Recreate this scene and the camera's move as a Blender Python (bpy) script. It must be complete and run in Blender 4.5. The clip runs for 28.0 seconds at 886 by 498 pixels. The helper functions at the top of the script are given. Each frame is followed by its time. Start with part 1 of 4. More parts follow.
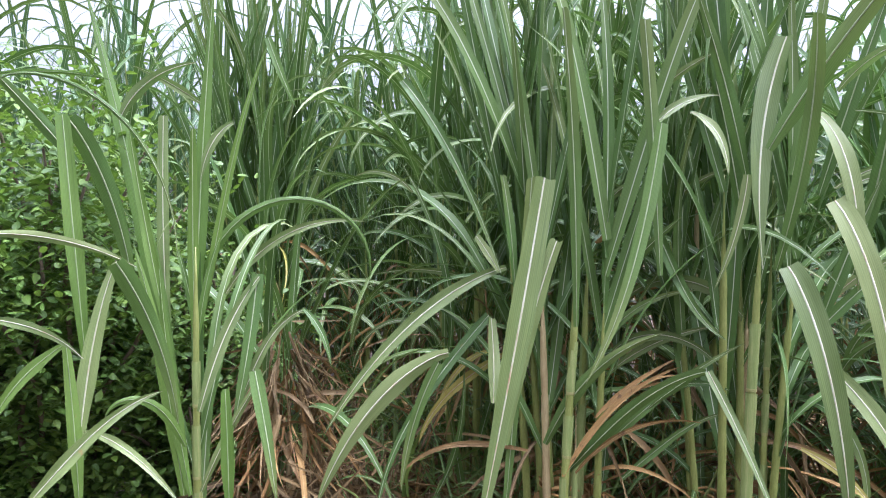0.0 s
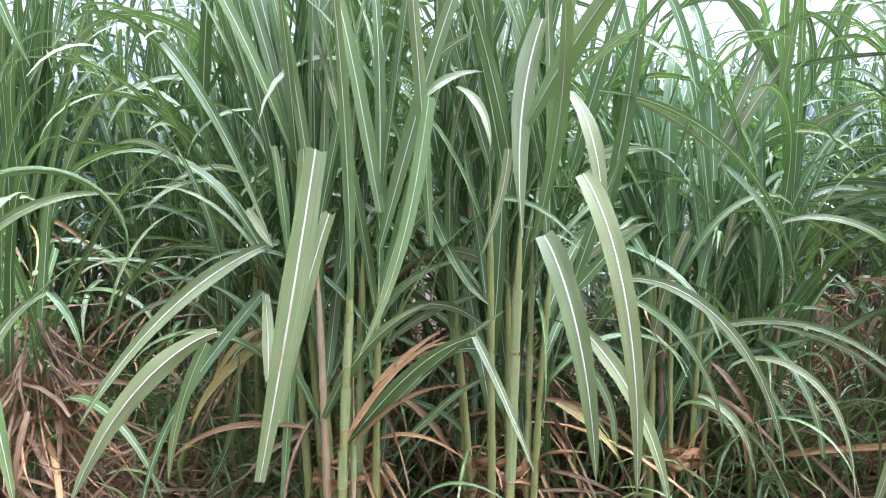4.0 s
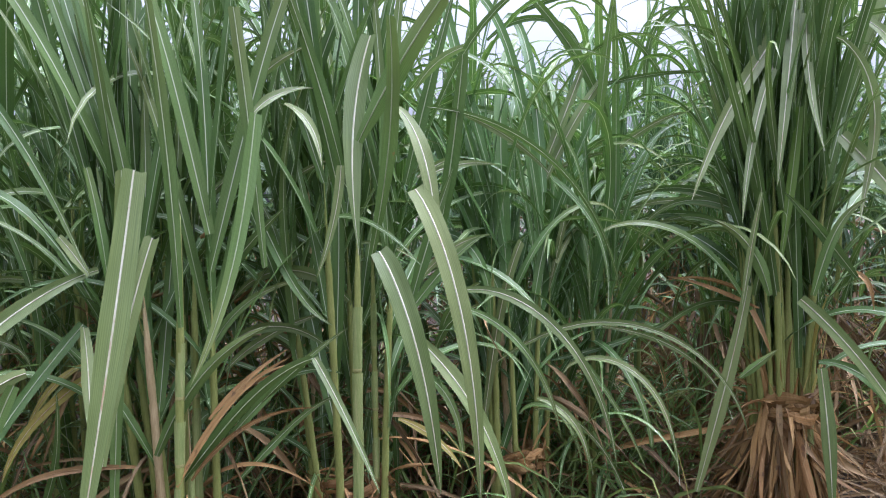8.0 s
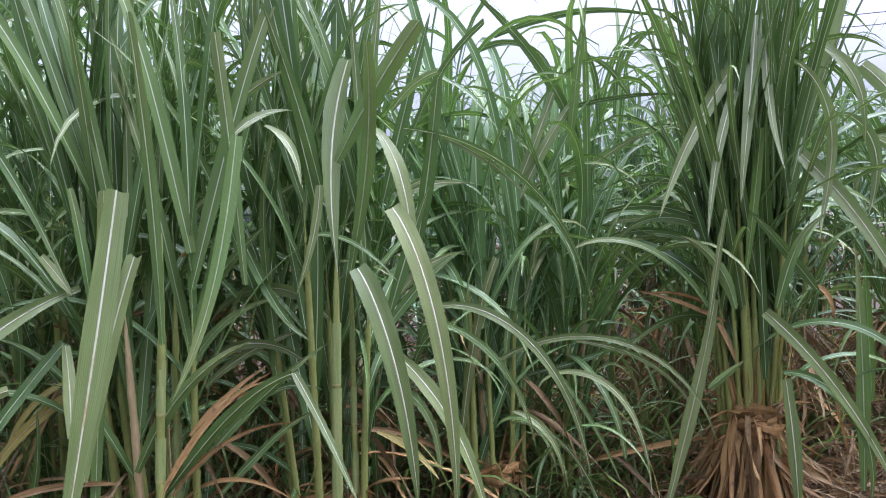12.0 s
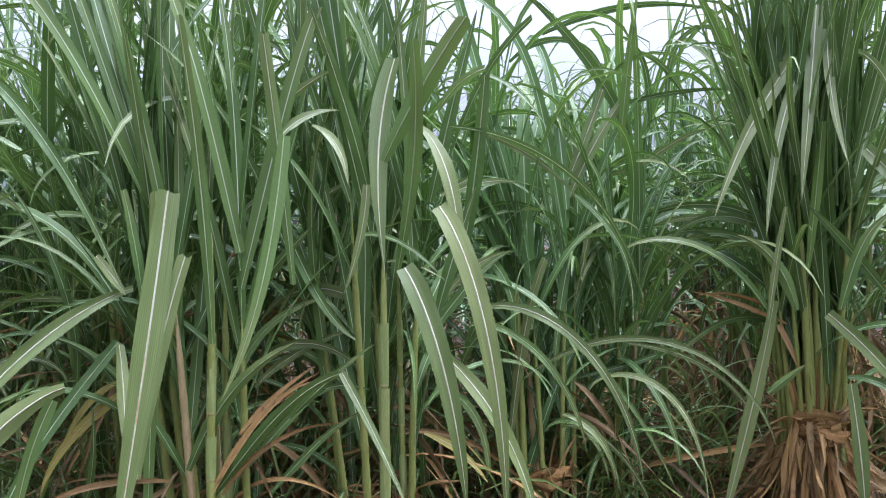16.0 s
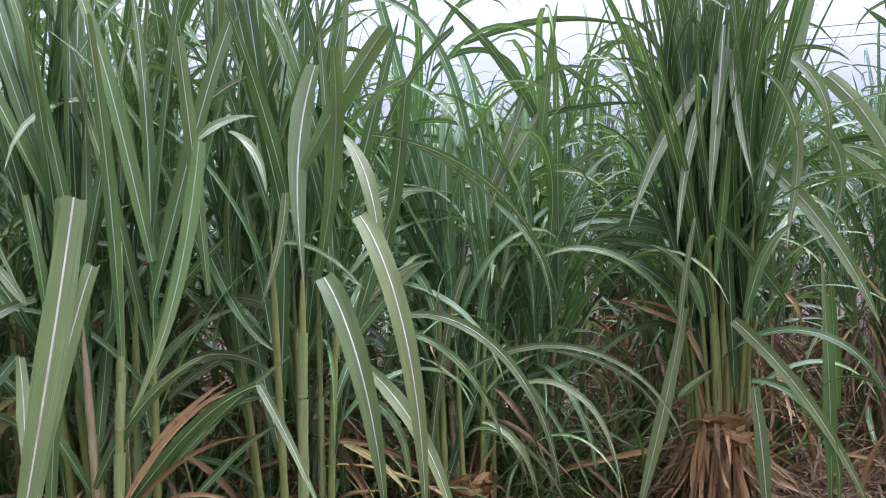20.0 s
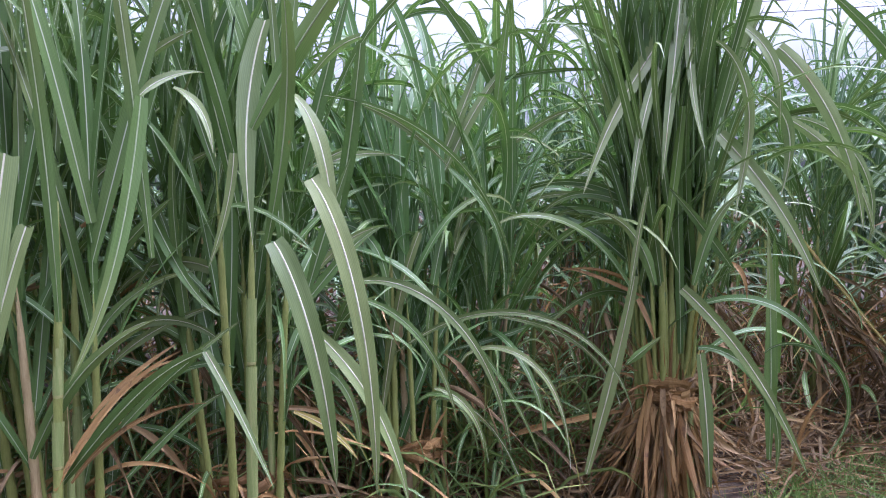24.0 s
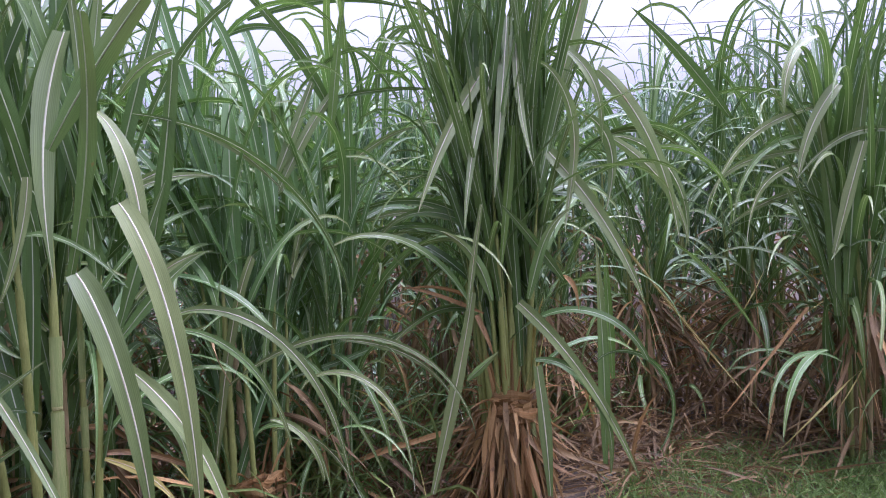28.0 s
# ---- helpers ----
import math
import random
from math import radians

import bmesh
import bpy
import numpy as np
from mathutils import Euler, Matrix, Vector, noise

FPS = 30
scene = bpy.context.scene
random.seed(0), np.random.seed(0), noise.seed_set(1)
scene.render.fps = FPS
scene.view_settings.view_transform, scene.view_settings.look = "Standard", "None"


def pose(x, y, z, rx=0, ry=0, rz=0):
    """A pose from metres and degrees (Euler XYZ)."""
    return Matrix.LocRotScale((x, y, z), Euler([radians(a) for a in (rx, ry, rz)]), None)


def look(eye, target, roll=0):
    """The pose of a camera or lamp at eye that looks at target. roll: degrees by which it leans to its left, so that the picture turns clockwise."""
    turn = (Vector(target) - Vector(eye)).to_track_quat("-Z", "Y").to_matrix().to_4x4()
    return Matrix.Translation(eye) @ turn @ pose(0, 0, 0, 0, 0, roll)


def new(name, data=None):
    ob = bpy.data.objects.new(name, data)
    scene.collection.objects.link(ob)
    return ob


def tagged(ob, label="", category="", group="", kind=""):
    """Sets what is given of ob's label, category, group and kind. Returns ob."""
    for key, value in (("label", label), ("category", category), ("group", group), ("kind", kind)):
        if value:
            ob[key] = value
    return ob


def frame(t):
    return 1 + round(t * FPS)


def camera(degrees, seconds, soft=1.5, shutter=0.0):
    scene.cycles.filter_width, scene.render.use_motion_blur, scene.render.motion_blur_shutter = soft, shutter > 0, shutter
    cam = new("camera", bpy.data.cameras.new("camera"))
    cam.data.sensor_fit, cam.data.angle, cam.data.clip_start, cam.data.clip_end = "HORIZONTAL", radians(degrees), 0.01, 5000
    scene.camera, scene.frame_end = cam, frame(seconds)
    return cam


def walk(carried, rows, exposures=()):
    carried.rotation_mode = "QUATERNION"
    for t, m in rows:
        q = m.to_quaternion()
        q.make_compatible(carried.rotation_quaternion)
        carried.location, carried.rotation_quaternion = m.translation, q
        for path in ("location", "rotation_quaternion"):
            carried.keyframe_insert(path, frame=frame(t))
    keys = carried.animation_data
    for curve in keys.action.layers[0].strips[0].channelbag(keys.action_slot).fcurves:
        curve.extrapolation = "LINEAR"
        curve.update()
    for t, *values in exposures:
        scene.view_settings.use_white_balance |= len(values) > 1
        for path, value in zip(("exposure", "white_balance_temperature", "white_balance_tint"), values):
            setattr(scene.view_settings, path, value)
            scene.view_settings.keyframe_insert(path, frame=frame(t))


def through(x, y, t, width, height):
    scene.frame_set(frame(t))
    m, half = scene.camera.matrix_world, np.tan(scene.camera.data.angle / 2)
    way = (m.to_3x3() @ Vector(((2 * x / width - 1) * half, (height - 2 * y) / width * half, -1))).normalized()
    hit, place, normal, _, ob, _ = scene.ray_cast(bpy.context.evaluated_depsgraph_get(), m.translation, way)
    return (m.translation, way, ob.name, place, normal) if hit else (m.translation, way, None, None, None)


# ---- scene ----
cam = camera(62.7, 28.0, soft=1.0)
PATH = [
    (0, (-0.049, 0.248, 1.429), (0.088, 2.242, 1.342), -0.2),
    (0.5, (-0.029, 0.228, 1.424), (0.084, 2.222, 1.315), -0.4),
    (1, (-0.033, 0.25, 1.43), (0.181, 2.233, 1.289), -0.3),
    (1.5, (-0.039, 0.282, 1.437), (0.276, 2.249, 1.263), -0.4),
    (2, (-0.024, 0.295, 1.437), (0.368, 2.247, 1.245), -0.2),
    (2.5, (-0.027, 0.291, 1.441), (0.531, 2.201, 1.244), 0.0),
    (4.5, (0.081, 0.241, 1.41), (0.813, 2.096, 1.268), -0.7),
    (5, (0.113, 0.228, 1.408), (0.966, 2.032, 1.262), -1.4),
    (5.5, (0.099, 0.245, 1.419), (1.006, 2.021, 1.267), -1.6),
    (6, (0.104, 0.246, 1.41), (1.047, 2.003, 1.252), -1.4),
    (6.5, (0.103, 0.244, 1.404), (1.068, 1.989, 1.255), -1.4),
    (7, (0.092, 0.239, 1.422), (1.081, 1.971, 1.274), -1.4),
    (7.5, (0.083, 0.255, 1.433), (1.093, 1.975, 1.288), -1.5),
    (8, (0.098, 0.245, 1.428), (1.124, 1.957, 1.3), -2.0),
    (8.5, (0.111, 0.251, 1.446), (1.21, 1.918, 1.32), -2.1),
    (9, (0.155, 0.223, 1.438), (1.364, 1.812, 1.323), -2.1),
    (9.5, (0.188, 0.195, 1.433), (1.453, 1.741, 1.33), -1.7),
    (10, (0.175, 0.249, 1.435), (1.517, 1.728, 1.323), -1.0),
    (10.5, (0.16, 0.238, 1.433), (1.516, 1.705, 1.328), -0.8),
    (11, (0.13, 0.22, 1.429), (1.413, 1.752, 1.34), -1.4),
    (11.5, (0.087, 0.192, 1.423), (1.231, 1.83, 1.354), -2.2),
    (12, (0.07, 0.181, 1.421), (1.147, 1.864, 1.346), -2.3),
    (12.5, (0.065, 0.177, 1.42), (1.047, 1.918, 1.344), -2.4),
    (13, (0.064, 0.177, 1.421), (0.978, 1.955, 1.353), -2.2),
    (13.5, (0.073, 0.184, 1.422), (0.955, 1.977, 1.347), -1.8),
    (15.5, (0.087, 0.202, 1.414), (1.028, 1.965, 1.35), -2.2),
    (16, (0.084, 0.207, 1.406), (1.05, 1.957, 1.347), -2.6),
    (16.5, (0.112, 0.218, 1.423), (1.084, 1.964, 1.343), -2.7),
    (17, (0.133, 0.228, 1.427), (1.186, 1.926, 1.337), -2.8),
    (17.5, (0.157, 0.24, 1.43), (1.459, 1.755, 1.328), -2.3),
    (18, (0.162, 0.24, 1.432), (1.575, 1.652, 1.334), -2.0),
    (18.5, (0.127, 0.22, 1.428), (1.524, 1.649, 1.341), -2.2),
    (19, (0.097, 0.203, 1.424), (1.449, 1.675, 1.363), -2.3),
    (19.5, (0.093, 0.196, 1.423), (1.358, 1.745, 1.362), -2.2),
    (20, (0.098, 0.199, 1.424), (1.238, 1.841, 1.366), -2.2),
    (20.5, (0.036, 0.228, 1.414), (0.828, 2.064, 1.353), -1.8),
    (22.5, (0.031, 0.229, 1.418), (0.741, 2.096, 1.321), -1.0),
    (23, (0.079, 0.248, 1.415), (1.051, 1.992, 1.286), -0.6),
    (23.5, (0.103, 0.256, 1.417), (1.268, 1.873, 1.262), -0.5),
    (24, (0.11, 0.237, 1.422), (1.355, 1.795, 1.266), -1.3),
    (24.5, (0.133, 0.259, 1.423), (1.462, 1.745, 1.258), -1.6),
    (25, (0.198, 0.263, 1.426), (1.582, 1.697, 1.257), -1.9),
    (25.5, (0.273, 0.218, 1.43), (1.718, 1.595, 1.294), -2.0),
    (26, (0.301, 0.17, 1.423), (1.753, 1.542, 1.317), -2.3),
    (26.5, (0.298, 0.166, 1.427), (1.719, 1.571, 1.338), -2.0),
    (27, (0.292, 0.164, 1.427), (1.694, 1.588, 1.348), -1.9),
    (27.5, (0.269, 0.168, 1.427), (1.728, 1.533, 1.334), -2.4),
    (28, (0.218, 0.201, 1.427), (1.733, 1.502, 1.307), -2.5),
]
EXPOSURES = [
    (0.0, 1.51, 5400, 25),
    (1.0, 1.40, 5280, 30),
    (2.0, 1.96, 5130, 37),
    (5.0, 1.90, 5130, 38),
    (6.0, 1.34, 5300, 29),
    (8.0, 1.29, 5300, 28),
    (9.0, 1.22, 5280, 31),
    (10.0, 1.21, 5200, 43),
    (11.0, 1.24, 5200, 43),
    (12.0, 1.24, 5280, 30),
    (13.0, 1.30, 5320, 28),
    (16.0, 1.26, 5330, 24),
    (17.0, 1.26, 5330, 25),
    (18.0, 1.00, 5330, 32),
    (19.0, 1.09, 5300, 36),
    (20.0, 1.16, 5200, 36),
    (22.5, 1.46, 5280, 32),
    (23.0, 1.76, 5230, 33),
    (24.0, 1.35, 5130, 36),
    (25.0, 1.32, 5280, 32),
    (26.0, 1.09, 5280, 32),
    (27.0, 1.13, 5260, 37),
    (28.0, 1.21, 5200, 44),
]
walk(cam, [(t, look(eye, target, roll)) for t, eye, target, roll in PATH], EXPOSURES)

# ---------------------------------------------------------------- light
world = bpy.data.worlds.new("overcast_sky")
scene.world = world
world.use_nodes = True
wn = world.node_tree
wn.nodes.clear()
sky = wn.nodes.new("ShaderNodeTexSky")
sky.sky_type = 'NISHITA'
sky.sun_disc = False
sky.sun_elevation = radians(76)
sky.sun_rotation = radians(117)
sky.dust_density = 6.0
sky.air_density = 1.0
hsv = wn.nodes.new("ShaderNodeHueSaturation")
hsv.inputs["Saturation"].default_value = 0.12
bg = wn.nodes.new("ShaderNodeBackground")
bg.inputs["Strength"].default_value = 0.15
wout = wn.nodes.new("ShaderNodeOutputWorld")
wn.links.new(sky.outputs[0], hsv.inputs["Color"])
# an overcast sky is about three times as bright overhead as at the horizon
way = wn.nodes.new("ShaderNodeTexCoord")
parts = wn.nodes.new("ShaderNodeSeparateXYZ")
rise = wn.nodes.new("ShaderNodeMapRange")
rise.inputs[1].default_value, rise.inputs[2].default_value = 0.0, 1.0
rise.inputs[3].default_value, rise.inputs[4].default_value = 0.57, 1.75
dome = wn.nodes.new("ShaderNodeVectorMath")
dome.operation = 'SCALE'
wn.links.new(way.outputs["Generated"], parts.inputs[0])
wn.links.new(parts.outputs[2], rise.inputs[0])
wn.links.new(hsv.outputs[0], dome.inputs[0])
wn.links.new(rise.outputs[0], dome.inputs["Scale"])
wn.links.new(dome.outputs[0], bg.inputs["Color"])
wn.links.new(bg.outputs[0], wout.inputs["Surface"])

sun_data = bpy.data.lights.new("sun", 'SUN')
sun_data.energy = 1.2
sun_data.angle = radians(40)
sun_data.color = (1.0, 0.97, 0.92)
sun = new("sun", sun_data)
sun.matrix_world = look((1.95, -1.0, 8.8), (0, 0, 0))


# ---------------------------------------------------------------- materials
def material(name):
    m = bpy.data.materials.new(name)
    m.use_nodes = True
    nt = m.node_tree
    nt.nodes.clear()
    return m, nt, nt.nodes.new("ShaderNodeOutputMaterial")


def node(nt, kind, **values):
    n = nt.nodes.new(kind)
    for key, value in values.items():
        n.inputs[key.replace("_", " ")].default_value = value
    return n


def ramp(nt, fac, stops):
    r = nt.nodes.new("ShaderNodeValToRGB")
    el = r.color_ramp.elements
    while len(el) < len(stops):
        el.new(0.5)
    for e, (p, c) in zip(el, stops):
        e.position, e.color = p, (*c, 1)
    nt.links.new(fac, r.inputs[0])
    return r.outputs[0]


def mixed(nt, fac, a, b, blend='MIX'):
    n = nt.nodes.new("ShaderNodeMix")
    n.data_type, n.blend_type = 'RGBA', blend
    if isinstance(fac, (int, float)):
        n.inputs[0].default_value = fac
    else:
        nt.links.new(fac, n.inputs[0])
    for slot, value in ((6, a), (7, b)):
        if isinstance(value, tuple):
            n.inputs[slot].default_value = (*value, 1)
        else:
            nt.links.new(value, n.inputs[slot])
    return n.outputs[2]


def maths(nt, op, a, b=0.0, c=0.0):
    n = nt.nodes.new("ShaderNodeMath")
    n.operation = op
    for i, value in enumerate((a, b, c)):
        if isinstance(value, (int, float)):
            n.inputs[i].default_value = value
        else:
            nt.links.new(value, n.inputs[i])
    return n.outputs[0]


def noise_of(nt, vector, scale, detail=3.0, rough=0.55):
    n = node(nt, "ShaderNodeTexNoise", Scale=scale, Detail=detail, Roughness=rough)
    if vector is not None:
        nt.links.new(vector, n.inputs["Vector"])
    return n.outputs["Fac"]


def scaled(nt, vector, s):
    n = nt.nodes.new("ShaderNodeMapping")
    n.inputs["Scale"].default_value = s
    nt.links.new(vector, n.inputs["Vector"])
    return n.outputs[0]


def blade_material(name, low, mid, high, rib, gloss=0.43, through=0.16, glow=(0.25, 0.42, 0.06), spots=(0.25, 0.13, 0.04),
                   spot_level=0.7, tip=None, per_island=False):
    """A cane blade: parallel veins along it, a pale midrib, blotches, and light that shines through."""
    m, nt, out = material(name)
    uv = nt.nodes.new("ShaderNodeTexCoord")
    geo = nt.nodes.new("ShaderNodeNewGeometry")
    info = nt.nodes.new("ShaderNodeObjectInfo")
    sep = nt.nodes.new("ShaderNodeSeparateXYZ")
    nt.links.new(uv.outputs["UV"], sep.inputs[0])
    u, v = sep.outputs[0], sep.outputs[1]
    rnd = geo.outputs["Random Per Island"] if per_island else info.outputs["Random"]
    broad = noise_of(nt, geo.outputs["Position"], 3.0, 3.0)
    fine = noise_of(nt, scaled(nt, uv.outputs["UV"], (55, 3.0, 1)), 1.0, 2.0)
    tone = maths(nt, 'ADD', maths(nt, 'MULTIPLY', rnd, 0.55), maths(nt, 'MULTIPLY', broad, 0.45))
    col = ramp(nt, tone, [(0.15, low), (0.5, mid), (0.88, high)])
    vein = ramp(nt, fine, [(0.3, (0.62, 0.64, 0.6)), (0.7, (1.3, 1.28, 1.22))])
    col = mixed(nt, 0.85, col, vein, 'MULTIPLY')
    lines = maths(nt, 'SINE', maths(nt, 'MULTIPLY', u, 88.0))
    col = mixed(nt, maths(nt, 'MULTIPLY_ADD', lines, 0.06, 0.05), col, (0.30, 0.40, 0.20))
    blot = noise_of(nt, scaled(nt, geo.outputs["Position"], (1, 1, 0.5)), 26.0, 4.0, 0.65)
    spot = nt.nodes.new("ShaderNodeMapRange")
    spot.inputs[1].default_value, spot.inputs[2].default_value = spot_level, spot_level + 0.06
    nt.links.new(blot, spot.inputs[0])
    col = mixed(nt, maths(nt, 'MULTIPLY', spot.outputs[0], 0.75), col, spots)
    if tip:
        edge = nt.nodes.new("ShaderNodeMapRange")
        edge.inputs[1].default_value, edge.inputs[2].default_value = 0.62, 1.0
        nt.links.new(maths(nt, 'ADD', v, maths(nt, 'MULTIPLY', broad, 0.25)), edge.inputs[0])
        col = mixed(nt, maths(nt, 'MULTIPLY', maths(nt, 'MULTIPLY', edge.outputs[0], rnd), 0.5), col, tip)
    off = maths(nt, 'ABSOLUTE', maths(nt, 'SUBTRACT', u, 0.5))
    stripe = nt.nodes.new("ShaderNodeMapRange")
    stripe.inputs[1].default_value, stripe.inputs[2].default_value = 0.045, 0.02
    nt.links.new(off, stripe.inputs[0])
    col = mixed(nt, stripe.outputs[0], col, rib)
    bump = node(nt, "ShaderNodeBump", Strength=0.25, Distance=0.002)
    nt.links.new(fine, bump.inputs["Height"])
    p = node(nt, "ShaderNodeBsdfPrincipled", Roughness=gloss)
    p.inputs["Specular IOR Level"].default_value = 0.38
    nt.links.new(col, p.inputs["Base Color"])
    nt.links.new(bump.outputs[0], p.inputs["Normal"])
    rough = ramp(nt, broad, [(0.3, (gloss - 0.06,) * 3), (0.7, (gloss + 0.12,) * 3)])
    nt.links.new(rough, p.inputs["Roughness"])
    t = node(nt, "ShaderNodeBsdfTranslucent")
    nt.links.new(mixed(nt, 0.75, col, glow), t.inputs["Color"])
    mix = nt.nodes.new("ShaderNodeMixShader")
    mix.inputs[0].default_value = through
    nt.links.new(p.outputs[0], mix.inputs[1])
    nt.links.new(t.outputs[0], mix.inputs[2])
    nt.links.new(mix.outputs[0], out.inputs[0])
    return m


BLADE = blade_material("cane_blade", (0.041, 0.092, 0.017), (0.072, 0.142, 0.025), (0.131, 0.210, 0.053), (0.5, 0.54, 0.38), glow=(0.17, 0.31, 0.05), tip=(0.2, 0.2, 0.06))
BLADE_SPRING = blade_material("cane_blade_spring", (0.051, 0.118, 0.027), (0.078, 0.165, 0.038), (0.133, 0.235, 0.068), (0.5, 0.54, 0.36), through=0.19, glow=(0.2, 0.38, 0.05), tip=(0.25, 0.24, 0.07))
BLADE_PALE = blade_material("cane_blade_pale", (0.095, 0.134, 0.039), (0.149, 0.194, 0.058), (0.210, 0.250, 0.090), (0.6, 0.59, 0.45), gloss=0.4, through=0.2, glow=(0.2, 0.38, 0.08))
BLADE_DULL = blade_material("cane_blade_dull", (0.082, 0.118, 0.029), (0.130, 0.172, 0.044), (0.181, 0.216, 0.066), (0.58, 0.56, 0.43), gloss=0.48, through=0.2, glow=(0.17, 0.33, 0.07))
BLADE_FRESH = blade_material("cane_blade_fresh", (0.052, 0.105, 0.011), (0.079, 0.148, 0.016), (0.125, 0.200, 0.027), (0.2, 0.28, 0.1), gloss=0.5, through=0.28, glow=(0.2, 0.38, 0.05))
BLADE_YELLOW = blade_material("cane_blade_yellowing", (0.24, 0.21, 0.04), (0.34, 0.29, 0.06), (0.42, 0.37, 0.1), (0.55, 0.5, 0.25),
                              glow=(0.5, 0.38, 0.08), gloss=0.5, spot_level=0.6)
BLADE_DRY = blade_material("cane_blade_dry", (0.12, 0.065, 0.02), (0.3, 0.165, 0.05), (0.5, 0.32, 0.125), (0.42, 0.27, 0.12), gloss=0.65, through=0.2,
                           glow=(0.42, 0.22, 0.07), spot_level=0.60, spots=(0.07, 0.04, 0.018))
BLADE_OLD = blade_material("cane_blade_weathered", (0.06, 0.035, 0.014), (0.155, 0.092, 0.036), (0.31, 0.2, 0.088), (0.3, 0.2, 0.09), gloss=0.7, through=0.18,
                           glow=(0.35, 0.2, 0.07), spot_level=0.58, spots=(0.05, 0.032, 0.016))
STRAW_TIE = blade_material("tie_straw", (0.13, 0.06, 0.018), (0.3, 0.155, 0.046), (0.47, 0.29, 0.105), (0.36, 0.22, 0.09), gloss=0.65, through=0.15,
                           glow=(0.42, 0.22, 0.07), spot_level=0.58, spots=(0.07, 0.04, 0.02))
# Bluer than cane_blade: the haze over far rows, put into the colour.
BLADE_MANY_HAZED = blade_material("cane_foliage_hazed", (0.045, 0.100, 0.042), (0.074, 0.148, 0.064), (0.132, 0.225, 0.110), (0.5, 0.54, 0.41),
                            glow=(0.17, 0.31, 0.06), tip=(0.2, 0.2, 0.06), per_island=True)
SHOOT_MANY = blade_material("cane_shoots", (0.048, 0.100, 0.021), (0.091, 0.160, 0.032), (0.181, 0.235, 0.064), (0.27, 0.32, 0.11), through=0.28,
                            glow=(0.25, 0.4, 0.06), tip=(0.3, 0.24, 0.07), per_island=True)
DRY_MANY = blade_material("dry_foliage", (0.045, 0.026, 0.011), (0.12, 0.07, 0.026), (0.25, 0.158, 0.062), (0.3, 0.2, 0.09), gloss=0.7, through=0.2,
                          glow=(0.42, 0.22, 0.07), spot_level=0.62, spots=(0.06, 0.036, 0.018), per_island=True)


def plain_material(name, stops, scale, rough=0.6, bump=0.3, stretch=(1, 1, 1), metal=0.0, grain=8.0):
    """A rough natural surface: two sizes of noise through one colour ramp, with relief."""
    m, nt, out = material(name)
    geo = nt.nodes.new("ShaderNodeNewGeometry")
    pos = scaled(nt, geo.outputs["Position"], stretch)
    a = noise_of(nt, pos, scale, 4.0, 0.6)
    b = noise_of(nt, pos, scale * grain, 4.0, 0.7)
    f = maths(nt, 'ADD', maths(nt, 'MULTIPLY', a, 0.55), maths(nt, 'MULTIPLY', b, 0.45))
    p = node(nt, "ShaderNodeBsdfPrincipled", Roughness=rough, Metallic=metal)
    nt.links.new(ramp(nt, f, stops), p.inputs["Base Color"])
    bp = node(nt, "ShaderNodeBump", Strength=bump, Distance=0.01)
    nt.links.new(b, bp.inputs["Height"])
    nt.links.new(bp.outputs[0], p.inputs["Normal"])
    nt.links.new(p.outputs[0], out.inputs[0])
    return m


STALK = plain_material("cane_stalk", [(0.27, (0.2, 0.16, 0.045)), (0.40, (0.195, 0.225, 0.05)), (0.58, (0.265, 0.295, 0.075)), (0.78, (0.44, 0.39, 0.15))],
                       11.0, 0.5, 0.25, (3.5, 3.5, 0.5))
SHEATH = plain_material("leaf_sheath", [(0.3, (0.17, 0.23, 0.06)), (0.5, (0.24, 0.3, 0.09)), (0.72, (0.4, 0.38, 0.16))], 30.0, 0.5, 0.3, (3.5, 3.5, 0.12))
STALK_DRY = plain_material("cane_stalk_sheathed", [(0.28, (0.2, 0.14, 0.06)), (0.5, (0.42, 0.32, 0.15)), (0.75, (0.58, 0.48, 0.27))], 14.0, 0.6, 0.3, (3, 3, 0.3))
NODE_RING = plain_material("cane_node", [(0.3, (0.27, 0.27, 0.09)), (0.7, (0.4, 0.38, 0.15))], 40.0, 0.6)
MIDRIB = plain_material("leaf_midrib", [(0.34, (0.38, 0.25, 0.14)), (0.46, (0.47, 0.45, 0.31)), (0.7, (0.58, 0.57, 0.44))], 12.0, 0.4, 0.1, (1, 1, 0.3))
MIDRIB_GREEN = plain_material("leaf_midrib_green", [(0.3, (0.25, 0.31, 0.15)), (0.7, (0.42, 0.45, 0.29))], 30.0, 0.45, 0.1, (1, 1, 0.3))
MIDRIB_FRESH = plain_material("leaf_midrib_fresh", [(0.3, (0.17, 0.24, 0.09)), (0.7, (0.31, 0.36, 0.18))], 30.0, 0.5, 0.1, (1, 1, 0.3))
MIDRIB_RED = plain_material("leaf_midrib_reddened", [(0.35, (0.42, 0.22, 0.12)), (0.65, (0.6, 0.55, 0.4))], 18.0, 0.4, 0.1, (1, 1, 0.3))
SOIL = plain_material("soil", [(0.25, (0.022, 0.014, 0.008)), (0.5, (0.05, 0.033, 0.018)), (0.8, (0.11, 0.072, 0.04))], 5.0, 0.95, 0.8)
GRASS = blade_material("short_grass", (0.045, 0.085, 0.012), (0.085, 0.15, 0.02), (0.17, 0.22, 0.04), (0.1, 0.15, 0.03), gloss=0.5, per_island=True)
